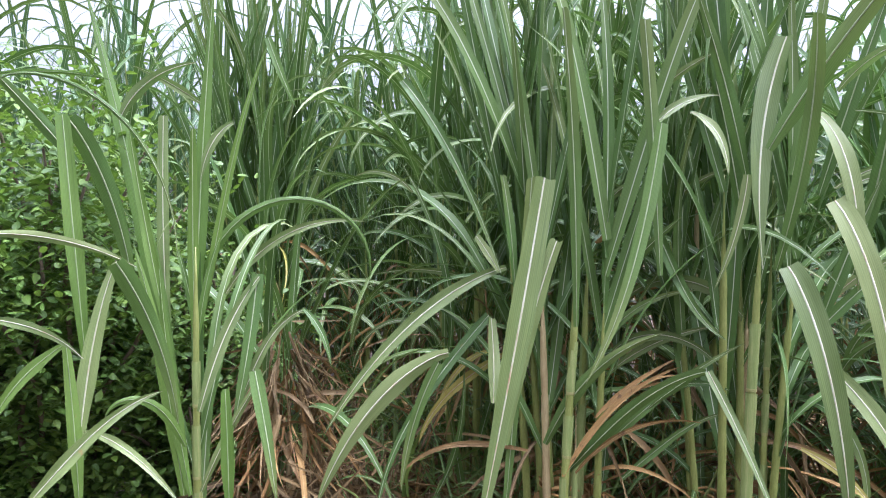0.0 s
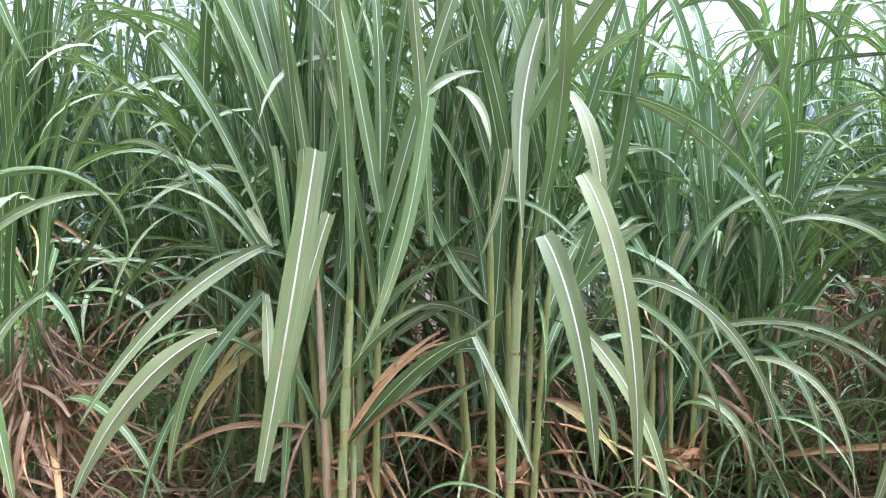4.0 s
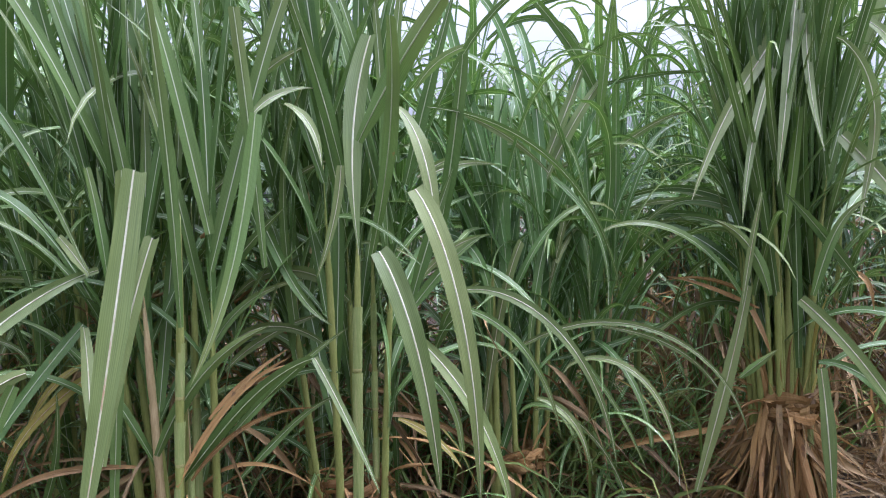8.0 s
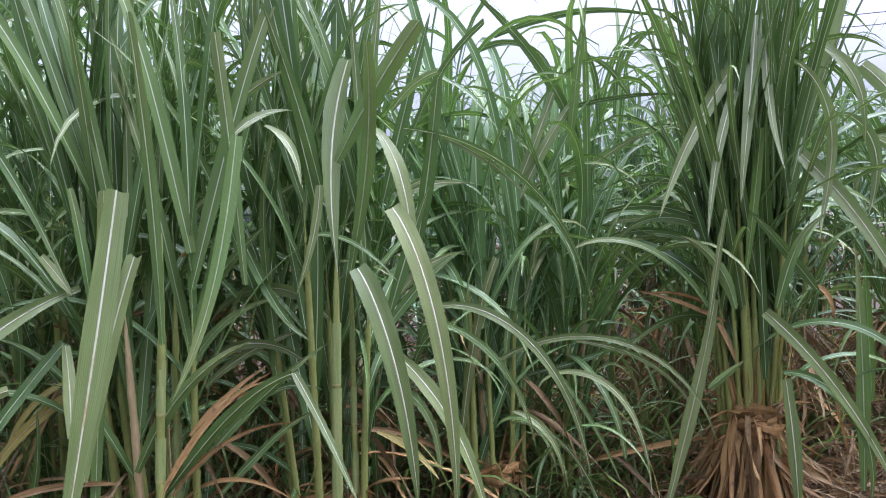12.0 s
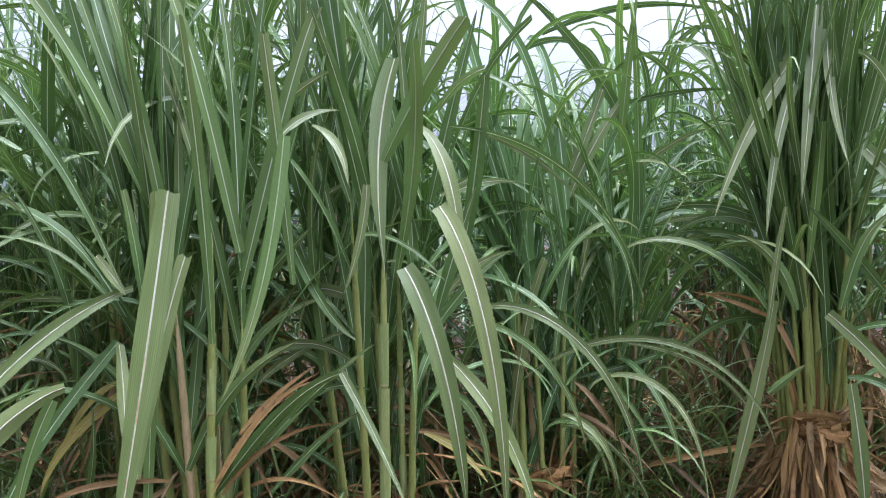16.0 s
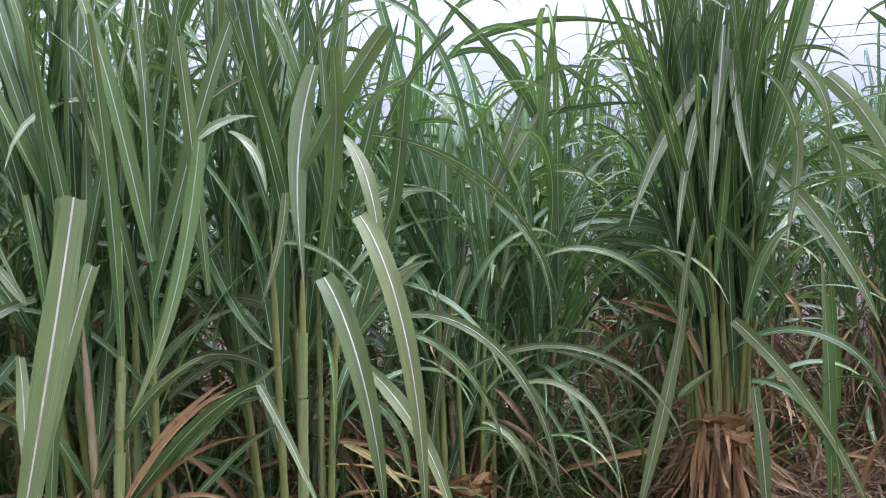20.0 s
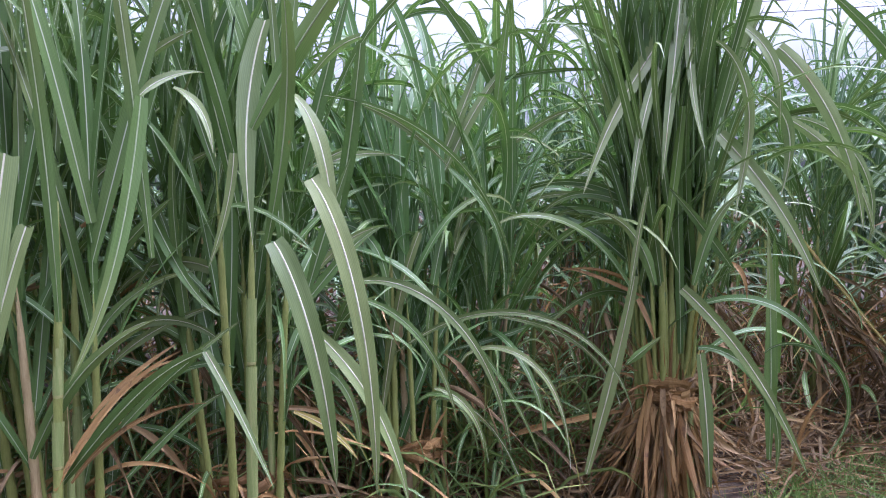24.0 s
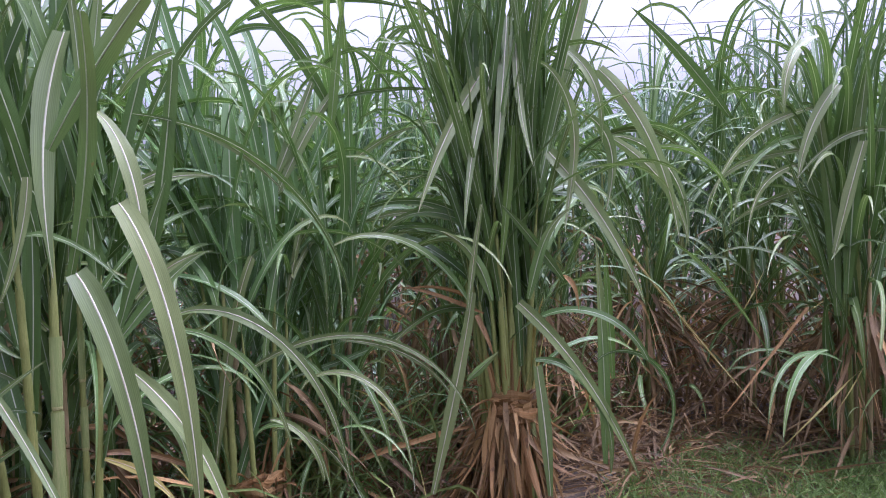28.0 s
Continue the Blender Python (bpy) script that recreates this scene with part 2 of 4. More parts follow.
SHRUB_LEAF = blade_material("shrub_leaf", (0.03, 0.075, 0.01), (0.075, 0.15, 0.018), (0.155, 0.235, 0.032), (0.14, 0.23, 0.045), gloss=0.42, through=0.2,
                            glow=(0.3, 0.5, 0.05), spot_level=0.78, per_island=True)
BARK = plain_material("shrub_bark", [(0.3, (0.07, 0.05, 0.03)), (0.7, (0.2, 0.15, 0.1))], 20.0, 0.8, 0.6, (1, 1, 0.3))
STONE = plain_material("stone", [(0.3, (0.07, 0.065, 0.055)), (0.7, (0.18, 0.165, 0.14))], 20.0, 0.85, 0.6)
CABLE = plain_material("cable", [(0.3, (0.03, 0.03, 0.035)), (0.7, (0.06, 0.06, 0.065))], 20.0, 0.6)


# ---------------------------------------------------------------- builders
def part(name, mesh, parent=None, label="", at=None):
    ob = new(name, mesh)
    if parent is not None:
        ob.parent = parent
    if at is not None:
        ob.matrix_basis = at
    return tagged(ob, label)


def mesh_of(name, verts, faces, mat, uvs=None, smooth=True):
    me = bpy.data.meshes.new(name)
    me.from_pydata([tuple(v) for v in verts], [], faces)
    me.materials.append(mat)
    if uvs is not None:
        layer = me.uv_layers.new(name="UVMap")
        idx = np.zeros(len(me.loops), dtype=np.int32)
        me.loops.foreach_get("vertex_index", idx)
        layer.data.foreach_set("uv", np.asarray(uvs, dtype=np.float32)[idx].ravel())
    if smooth:
        me.polygons.foreach_set("use_smooth", np.ones(len(me.polygons), dtype=bool))
    me.update()
    return me


def spine(az, el, length, bend, k=1.6, sway=0.0, fold_at=2.0, fold=0.0, n=18):
    """The midline of a blade from its collar: az heading, el rise at the collar, bend the degrees by which it comes over, k how late,
    sway its turn sideways, fold a sharp kink at the share fold_at of its length. Returns places and tangents."""
    s = np.linspace(0, 1, n + 1)
    if fold:
        near = np.clip(fold_at + np.array([-0.02, 0.0, 0.02]), 0.01, 0.99)
        s = np.unique(np.concatenate([s[np.abs(s - fold_at) > 0.03], near]))
    step = np.clip((s - fold_at) / 0.04 + 0.5, 0, 1)
    e = np.radians(el - bend * s ** k - fold * step)
    h = np.radians(az + sway * s)
    t = np.stack([np.cos(e) * np.cos(h), np.cos(e) * np.sin(h), np.sin(e)], 1)
    mid = (t[1:] + t[:-1]) / 2 * np.diff(s)[:, None] * length
    p = np.concatenate([np.zeros((1, 3)), np.cumsum(mid, 0)])
    return s, p, t, h


def blade_arrays(az, el, length, width, bend, k=1.6, sway=0.0, roll=0.0, twist=0.0, fold_at=2.0, fold=0.0, cut=1.0, keel=0.22, n=18,
                 ripple=0.0, seed=0, root=0.6):
    """Points, faces and UVs of one blade. cut below 1: the tip is torn off square at that share of the taper."""
    s, p, t, h = spine(az, el, length, bend, k, sway, fold_at, fold, n)
    full = s * cut
    w = width / 2 * np.minimum(1.0, root + full * 2.2) * np.clip(1 - full ** 2.2, 0.0, 1) ** 0.8 + 0.0006
    r = np.radians(roll + twist * s)
    side = np.stack([-np.sin(h), np.cos(h), np.zeros_like(h)], 1)
    up = np.cross(t, side)
    a = side * np.cos(r)[:, None] + up * np.sin(r)[:, None]
    b = np.cross(t, a)
    b /= np.linalg.norm(b, axis=1)[:, None] + 1e-9
    rng = np.random.RandomState(seed)
    wave = ripple * np.sin(s[:, None] * length * 30 + rng.rand(2) * 6.28)
    cross = np.array([-1, -0.55, 0, 0.55, 1])
    lift = np.array([1.0, 0.62, 0, 0.62, 1.0]) * keel
    v = p[:, None, :] + a[:, None, :] * (w[:, None] * cross)[:, :, None] + b[:, None, :] * (w[:, None] * lift)[:, :, None]
    v[:, 0] += b * (wave[:, :1] * w[:, None])
    v[:, 4] += b * (wave[:, 1:] * w[:, None])
    if cut < 1:
        v[-1, 0] += t[-1] * width * (rng.rand() - 0.5) * 0.5
        v[-1, 4] += t[-1] * width * (rng.rand() - 0.5) * 0.5
        v[-1, 1] += t[-1] * width * (rng.rand() - 0.5) * 0.25
    uv = np.stack(np.broadcast_arrays((cross / 2 + 0.5)[None, :], s[:, None]), 2)
    rows = len(s)
    faces = [(i * 5 + j, i * 5 + j + 1, i * 5 + j + 6, i * 5 + j + 5) for i in range(rows - 1) for j in range(4)]
    rib = (p, a, b, w)
    return v.reshape(-1, 3), faces, uv.reshape(-1, 2), rib


def blade_mesh(name, mat, **kw):
    v, f, uv, _ = blade_arrays(**kw)
    return mesh_of(name, v, f, mat, uv)


def rib_mesh(name, mat, rib, share=0.085):
    """The raised pale midrib that runs down both faces of a blade."""
    p, a, b, w = rib
    n = len(p)
    half = np.minimum(w * share, 0.0028)[:, None]
    ring = [p + a * half + b * w[:, None] * 0.03, p + b * 0.0016 + b * w[:, None] * 0.02, p - a * half + b * w[:, None] * 0.03, p - b * 0.0022]
    v = np.stack(ring, 1).reshape(-1, 3)
    f = [(i * 4 + j, i * 4 + (j + 1) % 4, i * 4 + 4 + (j + 1) % 4, i * 4 + 4 + j) for i in range(n - 1) for j in range(4)]
    return mesh_of(name, v, f, mat)


def tube(points, radii, sides=8, closed=False):
    """Points and faces of a round bar along a line of places."""
    pts = np.asarray(points, float)
    n = len(pts)
    t = np.gradient(pts, axis=0)
    t /= np.linalg.norm(t, axis=1)[:, None] + 1e-9
    ref = np.where(np.abs(t[:, 2:3]) > 0.9, np.array([[1.0, 0, 0]]), np.array([[0, 0, 1.0]]))
    a = np.cross(t, ref)
    a /= np.linalg.norm(a, axis=1)[:, None] + 1e-9
    b = np.cross(t, a)
    ang = np.linspace(0, 2 * np.pi, sides, endpoint=False)
    r = np.broadcast_to(np.asarray(radii, float), (n,))
    v = pts[:, None] + (a[:, None] * np.cos(ang)[None, :, None] + b[:, None] * np.sin(ang)[None, :, None]) * r[:, None, None]
    f = [(i * sides + j, i * sides + (j + 1) % sides, (i + 1) * sides + (j + 1) % sides, (i + 1) * sides + j) for i in range(n - 1) for j in range(sides)]
    f += [tuple(range(sides - 1, -1, -1)), tuple(range((n - 1) * sides, n * sides))]
    return v.reshape(-1, 3), f


def merged(pieces):
    """One set of points, faces and UVs out of many."""
    vs, fs, us, base = [], [], [], 0
    for piece in pieces:
        v, f = piece[0], piece[1]
        vs.append(v)
        fs += [tuple(i + base for i in q) for q in f]
        us.append(piece[2] if len(piece) > 2 else np.zeros((len(v), 2)))
        base += len(v)
    return np.concatenate(vs), fs, np.concatenate(us)


def stalk_arrays(height, radius, lean_x, lean_y, seed, gap=0.13):
    """A jointed cane: swollen joints about a hand apart, a slight bow, thinner towards the top."""
    rng = np.random.RandomState(seed)
    z, pts, rad = 0.0, [], []
    while z < height:
        long = gap * (0.85 + 0.3 * rng.rand())
        for dz, swell in ((0.0, 1.05), (0.012, 1.0), (long * 0.5, 0.94), (long - 0.012, 1.0)):
            q = min(1.0, (z + dz) / height)
            pts.append((lean_x * q ** 1.4 * height, lean_y * q ** 1.4 * height, z + dz))
            rad.append(radius * swell * (1 - 0.35 * q) * min(1.0, (1 - q) / 0.22 + 0.15))
        z += long
    return tube(pts, rad, 8)


def stalk_at(height, lean_x, lean_y, z):
    q = z / height
    return Vector((lean_x * q ** 1.4 * height, lean_y * q ** 1.4 * height, z))


RNG = np.random.RandomState(7)
LIBRARY = {"upright": [], "arching": [], "drooping": [], "dry": [], "hooked": [], "lance": [], "slim": []}
for i in range(14):
    LIBRARY["upright"].append(blade_mesh("upright_blade", BLADE, az=0, el=78 + 8 * RNG.rand(), length=1.1 + 0.5 * RNG.rand(), width=0.026 + 0.03 * RNG.rand(),
                                         bend=50 + 140 * RNG.rand(), k=2.8 + 2.2 * RNG.rand(), sway=RNG.uniform(-25, 25), twist=RNG.uniform(-70, 70),
                                         keel=0.3, ripple=0.05, seed=i, n=16))
    LIBRARY["arching"].append(blade_mesh("arching_blade", BLADE, az=0, el=60 + 18 * RNG.rand(), length=0.95 + 0.45 * RNG.rand(), width=0.024 + 0.028 * RNG.rand(),
                                         bend=95 + 50 * RNG.rand(), k=1.5 + 0.9 * RNG.rand(), sway=RNG.uniform(-30, 30), twist=RNG.uniform(-60, 60),
                                         keel=0.25, ripple=0.06, seed=30 + i, n=18))
    LIBRARY["drooping"].append(blade_mesh("drooping_blade", BLADE, az=0, el=45 + 20 * RNG.rand(), length=0.75 + 0.45 * RNG.rand(), width=0.03 + 0.018 * RNG.rand(),
                                          bend=110 + 35 * RNG.rand(), k=0.8 + 0.6 * RNG.rand(), sway=RNG.uniform(-30, 30), twist=RNG.uniform(-80, 80),
                                          keel=0.2, ripple=0.06, seed=60 + i, n=18, cut=1.0 if i % 3 else 0.8))
    LIBRARY["dry"].append(blade_mesh("dry_blade", (BLADE_DRY, BLADE_OLD, BLADE_OLD, BLADE_OLD, BLADE_DRY, BLADE_YELLOW if i == 5 else BLADE_OLD)[i % 6], az=0, el=RNG.uniform(-35, 30), length=0.5 + 0.45 * RNG.rand(), width=0.010 + 0.018 * RNG.rand(),
                                     bend=RNG.uniform(45, 90), k=0.4 + 0.5 * RNG.rand(), sway=RNG.uniform(-60, 60), roll=RNG.uniform(-90, 90),
                                     twist=RNG.uniform(-260, 260), keel=0.6, ripple=0.15, seed=90 + i, n=14))

for i in range(14):
    LIBRARY["hooked"].append(blade_mesh("hooked_blade", BLADE, az=0, el=76 + 12 * RNG.rand(), length=1.15 + 0.5 * RNG.rand(), width=0.022 + 0.022 * RNG.rand(),
                                        bend=135 + 55 * RNG.rand(), k=2.2 + 3.6 * RNG.rand(), sway=RNG.uniform(-35, 35), twist=RNG.uniform(-80, 80),
                                        keel=0.35, ripple=0.06, seed=130 + i, n=18))
    LIBRARY["lance"].append(blade_mesh("lance_blade", BLADE, az=0, el=79 + 9 * RNG.rand(), length=0.95 + 0.5 * RNG.rand(), width=0.034 + 0.022 * RNG.rand(),
                                       bend=RNG.uniform(-6, 40), k=1.5 + 2.5 * RNG.rand(), sway=RNG.uniform(-30, 30), roll=RNG.uniform(-50, 50), twist=RNG.uniform(-60, 60),
                                       keel=0.28, ripple=0.05, seed=160 + i, n=14, cut=1.0 if i % 3 else 0.75))
    LIBRARY["slim"].append(blade_mesh("slim_blade", BLADE, az=0, el=80 + 9 * RNG.rand(), length=1.0 + 0.45 * RNG.rand(), width=0.022 + 0.026 * RNG.rand(),
                                      bend=RNG.uniform(-8, 30) if i % 4 else RNG.uniform(60, 150), k=1.5 + 2.5 * RNG.rand(), sway=RNG.uniform(-30, 30), roll=RNG.uniform(-70, 70),
                                      twist=RNG.uniform(-80, 80), keel=0.3, ripple=0.05, seed=190 + i, n=14))

for kind in ("upright", "arching", "drooping", "hooked", "lance", "slim"):
    LIBRARY[kind + "_spring"] = []
    for me in LIBRARY[kind]:
        twin = me.copy()
        twin.materials[0] = BLADE_SPRING
        LIBRARY[kind + "_spring"].append(twin)


def joints_of(stalk, height, radius, lean, seed, gap=0.22):
    """The rings at the joints of a stalk that stands in the open, and the leaf sheaths that wrap it between them."""
    rng = np.random.RandomState(seed)
    z, lx, ly = 0.0, *lean
    while z < height:
        q = z / height
        r = radius * 1.1 * (1 - 0.35 * q)
        p = stalk_at(height, lx, ly, z)
        v, f = tube([(p.x, p.y, z - 0.007), (p.x, p.y, z - 0.004), (p.x, p.y, z + 0.003), (p.x, p.y, z + 0.006)], [r * 0.92, r * 0.985, r * 0.975, r * 0.90], 10)
        if 0.3 < z < height * 0.7:
            part("joint", mesh_of("joint", v, f, NODE_RING), stalk)
            long = gap * (0.55 + 0.5 * rng.rand())
            rise = [0.004 + long * j / 6 for j in range(7)]
            mids = [stalk_at(height, lx, ly, min(z + dz, height)) for dz in rise]
            v, f = tube([(p.x, p.y, z + dz) for p, dz in zip(mids, rise)], [r * (1.02 + 0.07 * j / 6 + 0.02 * (j == 6)) for j in range(7)], 10)
            turn = rng.randint(10)
            part("leaf_sheath", mesh_of("leaf_sheath", v, [q for q in f if len(q) == 4 and (q[0] - turn) % 10 > (q[0] // 10) * 0.55 - 0.6], SHEATH), stalk)
        z += gap * (0.85 + 0.3 * rng.rand())


def cane(root, dx, dy, height, radius, lean, seed, mat, joints=False):
    """One jointed stalk of a clump, with a pale ring at each joint that shows below the leaves."""
    lx, ly = lean
    v, f = stalk_arrays(height, radius, lx, ly, seed, 0.22 if joints else 0.13)
    stalk = part("stalk", mesh_of("stalk", v, f, mat), root)
    stalk.location = (dx, dy, 0)
    if joints:
        joints_of(stalk, height, radius, lean, seed)
    return stalk


def clump(x, y, top, canes, seed, spread=0.13, blades=15, dry=30, low=0.22, label="", lean=0.1, shy=None, droop=0.3, skirt=0.62, mats=(0.8,), stiff=1.0, tillers=14, tilt=1.0, young="", crown="upright", top_kind=""):
    """A stool of sugarcane: jointed stalks, blades from the joints, dead leaves hanging below. top: the height of the stalks.
    shy: a heading in degrees towards which no random blade grows, because single leaves are set there."""
    rng = np.random.RandomState(seed)
    root = new("sugarcane_clump")
    root.location = (x, y, 0)
    tagged(root, label or "leafy green sugarcane clump with dead brown leaves at its foot", "sugarcane", "sugarcane clumps")
    for c in range(canes):
        ang = rng.rand() * 6.283
        off = spread * math.sqrt(rng.rand())
        height = top * (0.72 + 0.35 * rng.rand())
        lx, ly = math.cos(ang) * lean * rng.rand(), math.sin(ang) * lean * rng.rand()
        base = Vector((math.cos(ang) * off, math.sin(ang) * off, 0))
        cane(root, base.x, base.y, height * 0.8, 0.012 + 0.006 * rng.rand(), (lx * 0.91, ly * 0.91), seed * 31 + c, STALK if rng.rand() < mats[0] else STALK_DRY)
        phase = rng.rand() * 360
        for i in range(blades):
            q = i / max(1, blades - 1)
            z = height * (low + (1 - low) * q ** 0.8)
            heading = phase + 180 * (i % 2) + rng.uniform(-60, 60)
            r = rng.rand()
            kind = "upright" if r < stiff * (0.25 + 0.5 * q) else ("arching" if r < 1 - droop * (1 - q) else "drooping")
            if shy is not None and (kind, crown) != ("upright", "slim") and abs((heading - shy + 180) % 360 - 180) < 75:
                heading += 180
            if kind == "upright":
                kind = top_kind if top_kind and q > 0.45 and rng.rand() < 0.75 else crown
            size = (0.75 + 0.4 * rng.rand()) * (0.62 + 0.38 * min(1.0, z / 0.9))
            p = base + stalk_at(height, lx, ly, z)
            m = Matrix.LocRotScale(p, Euler((tilt * rng.uniform(-0.3, 0.3), tilt * rng.uniform(-0.15, 0.3), radians(heading))), (size, size, size))
            part("leaf", LIBRARY[kind + young][rng.randint(14)], root, at=m)
    for i in range(tillers):
        ang, off = rng.rand() * 6.283, spread * (0.6 + rng.rand())
        if shy is not None and abs((math.degrees(ang) - shy + 180) % 360 - 180) < 50:
            ang += 3.1416
        size = rng.uniform(0.4, 0.8)
        me = LIBRARY[("upright", "arching", "arching")[i % 3] + young][rng.randint(14)]
        p = Vector((math.cos(ang) * off, math.sin(ang) * off, rng.uniform(0.02, 0.3)))
        part("leaf", me, root, at=Matrix.LocRotScale(p, Euler((rng.uniform(-0.2, 0.2), rng.uniform(-0.1, 0.3), ang + rng.uniform(-0.8, 0.8))), (size, size, size)))
    for i in range(dry):
        ang = rng.rand() * 6.283
        if shy is not None and abs((math.degrees(ang) - shy + 180) % 360 - 180) < 60:
            ang += 3.1416
        z = top * skirt * rng.rand() ** 0.8 + 0.1
        p = Vector((math.cos(ang) * spread * 0.8, math.sin(ang) * spread * 0.8, z))
        s = 0.6 + 0.6 * rng.rand()
        part("dead_leaf", LIBRARY["dry"][rng.randint(14)], root, at=Matrix.LocRotScale(p, Euler((0, 0, ang + rng.uniform(-0.9, 0.9))), (s, s, min(s, z / 0.62))))
    return root


def tie_band(root, z, radius, seed, strands=9):
    """A band of twisted dead leaves round the stalks, with loose ends."""
    rng = np.random.RandomState(seed + 5)
    band = None
    for i in range(strands):
        turn = 6.6 if i == 0 else rng.uniform(2.2, 5.2)
        ang = np.linspace(0, turn, 34) + rng.rand() * 6.283
        q = np.linspace(0, 1, 34)
        rr = radius * (1.0 + 0.08 * np.sin(ang * 3 + rng.rand() * 6)) + rng.uniform(-0.008, 0.018) + 0.012 * (2 * q - 1) ** 8 + 0.004 * np.sin(ang * 11 + i)
        zz = z + rng.uniform(-0.035, 0.035) + rng.uniform(-0.045, 0.045) * (q - 0.5) * 2 + 0.008 * np.sin(ang * 4 + rng.rand() * 6)
        pts = np.stack([np.cos(ang) * rr, np.sin(ang) * rr, zz], 1)
        tall = (0.006 + 0.02 * rng.rand() ** 1.5) * (0.65 + 0.35 * np.sin(np.linspace(0, 11, 34) + i) ** 2) * np.minimum(1, 12 * (1 - q) + 0.3)
        out = np.stack([np.cos(ang), np.sin(ang), 0 * ang], 1)
        up = np.array([0, 0, 1.0]) + out * rng.uniform(-0.9, 0.9) * np.sin(ang * 2.5 + i)[:, None]
        ring = np.stack([pts + up * tall[:, None], pts + out * 0.003, pts - up * tall[:, None], pts - out * 0.002], 1)
        v = ring.reshape(-1, 3)
        f = [(s * 4 + j, s * 4 + (j + 1) % 4, s * 4 + 4 + (j + 1) % 4, s * 4 + 4 + j) for s in range(33) for j in range(4)]
        uv = np.stack([np.tile([0.05, 0.2, 0.4, 0.2], 34), np.repeat(q * 0.5, 4)], 1)
        me = mesh_of("strand", v, f, STRAW_TIE if i % 3 else BLADE_DRY, uv, smooth=False)
        if band is None:
            band = part("tie_band", me, root, "twisted band of dry straw-coloured cane leaves")
        else:
            part("strand", me, band)
    for i in range(2 * strands):
        a = rng.rand() * 360
        me = blade_mesh("loose_end", STRAW_TIE if i % 2 else BLADE_DRY, az=a + rng.uniform(-70, 70), el=rng.uniform(-60, 85), length=0.06 + 0.15 * rng.rand(),
                        width=0.006 + 0.014 * rng.rand(), bend=rng.uniform(-40, 110), k=0.9, twist=rng.uniform(-200, 200), keel=0.5, n=8, seed=i)
        r = radius * rng.uniform(0.9, 1.1)
        part("loose_end", me, band, at=Matrix.Translation((math.cos(radians(a)) * r, math.sin(radians(a)) * r, z + rng.uniform(-0.045, 0.04))))


def skirt_of(root, z, radius, count, seed, flare=(60, 89), lengths=(0.25, 0.62), mat=None, loose=26, broad=0.03, side=(0, 360)):
    """Broad dead leaves that hang from the tie to the ground all round the stalks."""
    rng = np.random.RandomState(seed)
    for i in range(count):
        a = side[0] + (side[1] - side[0]) * rng.rand()
        zz = z + rng.uniform(-0.16, 0.05)
        el = -rng.uniform(*flare)
        long = min(rng.uniform(*lengths), zz / math.sin(radians(-el)) * 0.97)
        me = blade_mesh("dead_leaf", mat or (BLADE_DRY, STRAW_TIE, BLADE_DRY, BLADE_OLD)[i % 4], az=a, el=el + rng.uniform(-6, loose), length=long, width=0.008 + broad * rng.rand() ** 1.5, bend=rng.uniform(-28, 40), k=rng.uniform(0.6, 2.0),
                        sway=rng.uniform(-55, 55), roll=rng.uniform(-70, 70), twist=rng.uniform(-160, 160), keel=rng.uniform(-0.4, 0.7), n=10, ripple=0.2, seed=i)
        r = radius * rng.uniform(0.55, 1.12)
        part("dead_leaf", me, root, at=Matrix.Translation((math.cos(radians(a)) * r, math.sin(radians(a)) * r, zz)))


def blade(root, mat, at, az, el, length, width, bend, k, sway, roll, cut=1.0):
    """A single leaf of a clump, from its collar at a place, with its midrib."""
    blade_seed = int(abs(at[0] * 991 + at[1] * 773 + at[2] * 557 + az)) % 9973
    rng = np.random.RandomState(blade_seed)
    v, f, uv, rib = blade_arrays(az, el, length, width, bend, k, sway, roll, rng.uniform(-24, 24), cut=cut, keel=rng.uniform(0.18, 0.42), n=22,
                                 ripple=0.1, seed=blade_seed, root=0.8 if el < -35 else 0.35)
    leaf = part("leaf", mesh_of("leaf", v, f, mat, uv), root)
    leaf.location = Vector(at) - root.location
    part("midrib", rib_mesh("midrib", {YELLOW: MIDRIB_RED, BLADE_DRY: BLADE_DRY, BLADE_PALE: MIDRIB, BLADE_DULL: MIDRIB, BLADE_FRESH: MIDRIB_FRESH}.get(mat, MIDRIB_GREEN), rib), leaf)
    return leaf


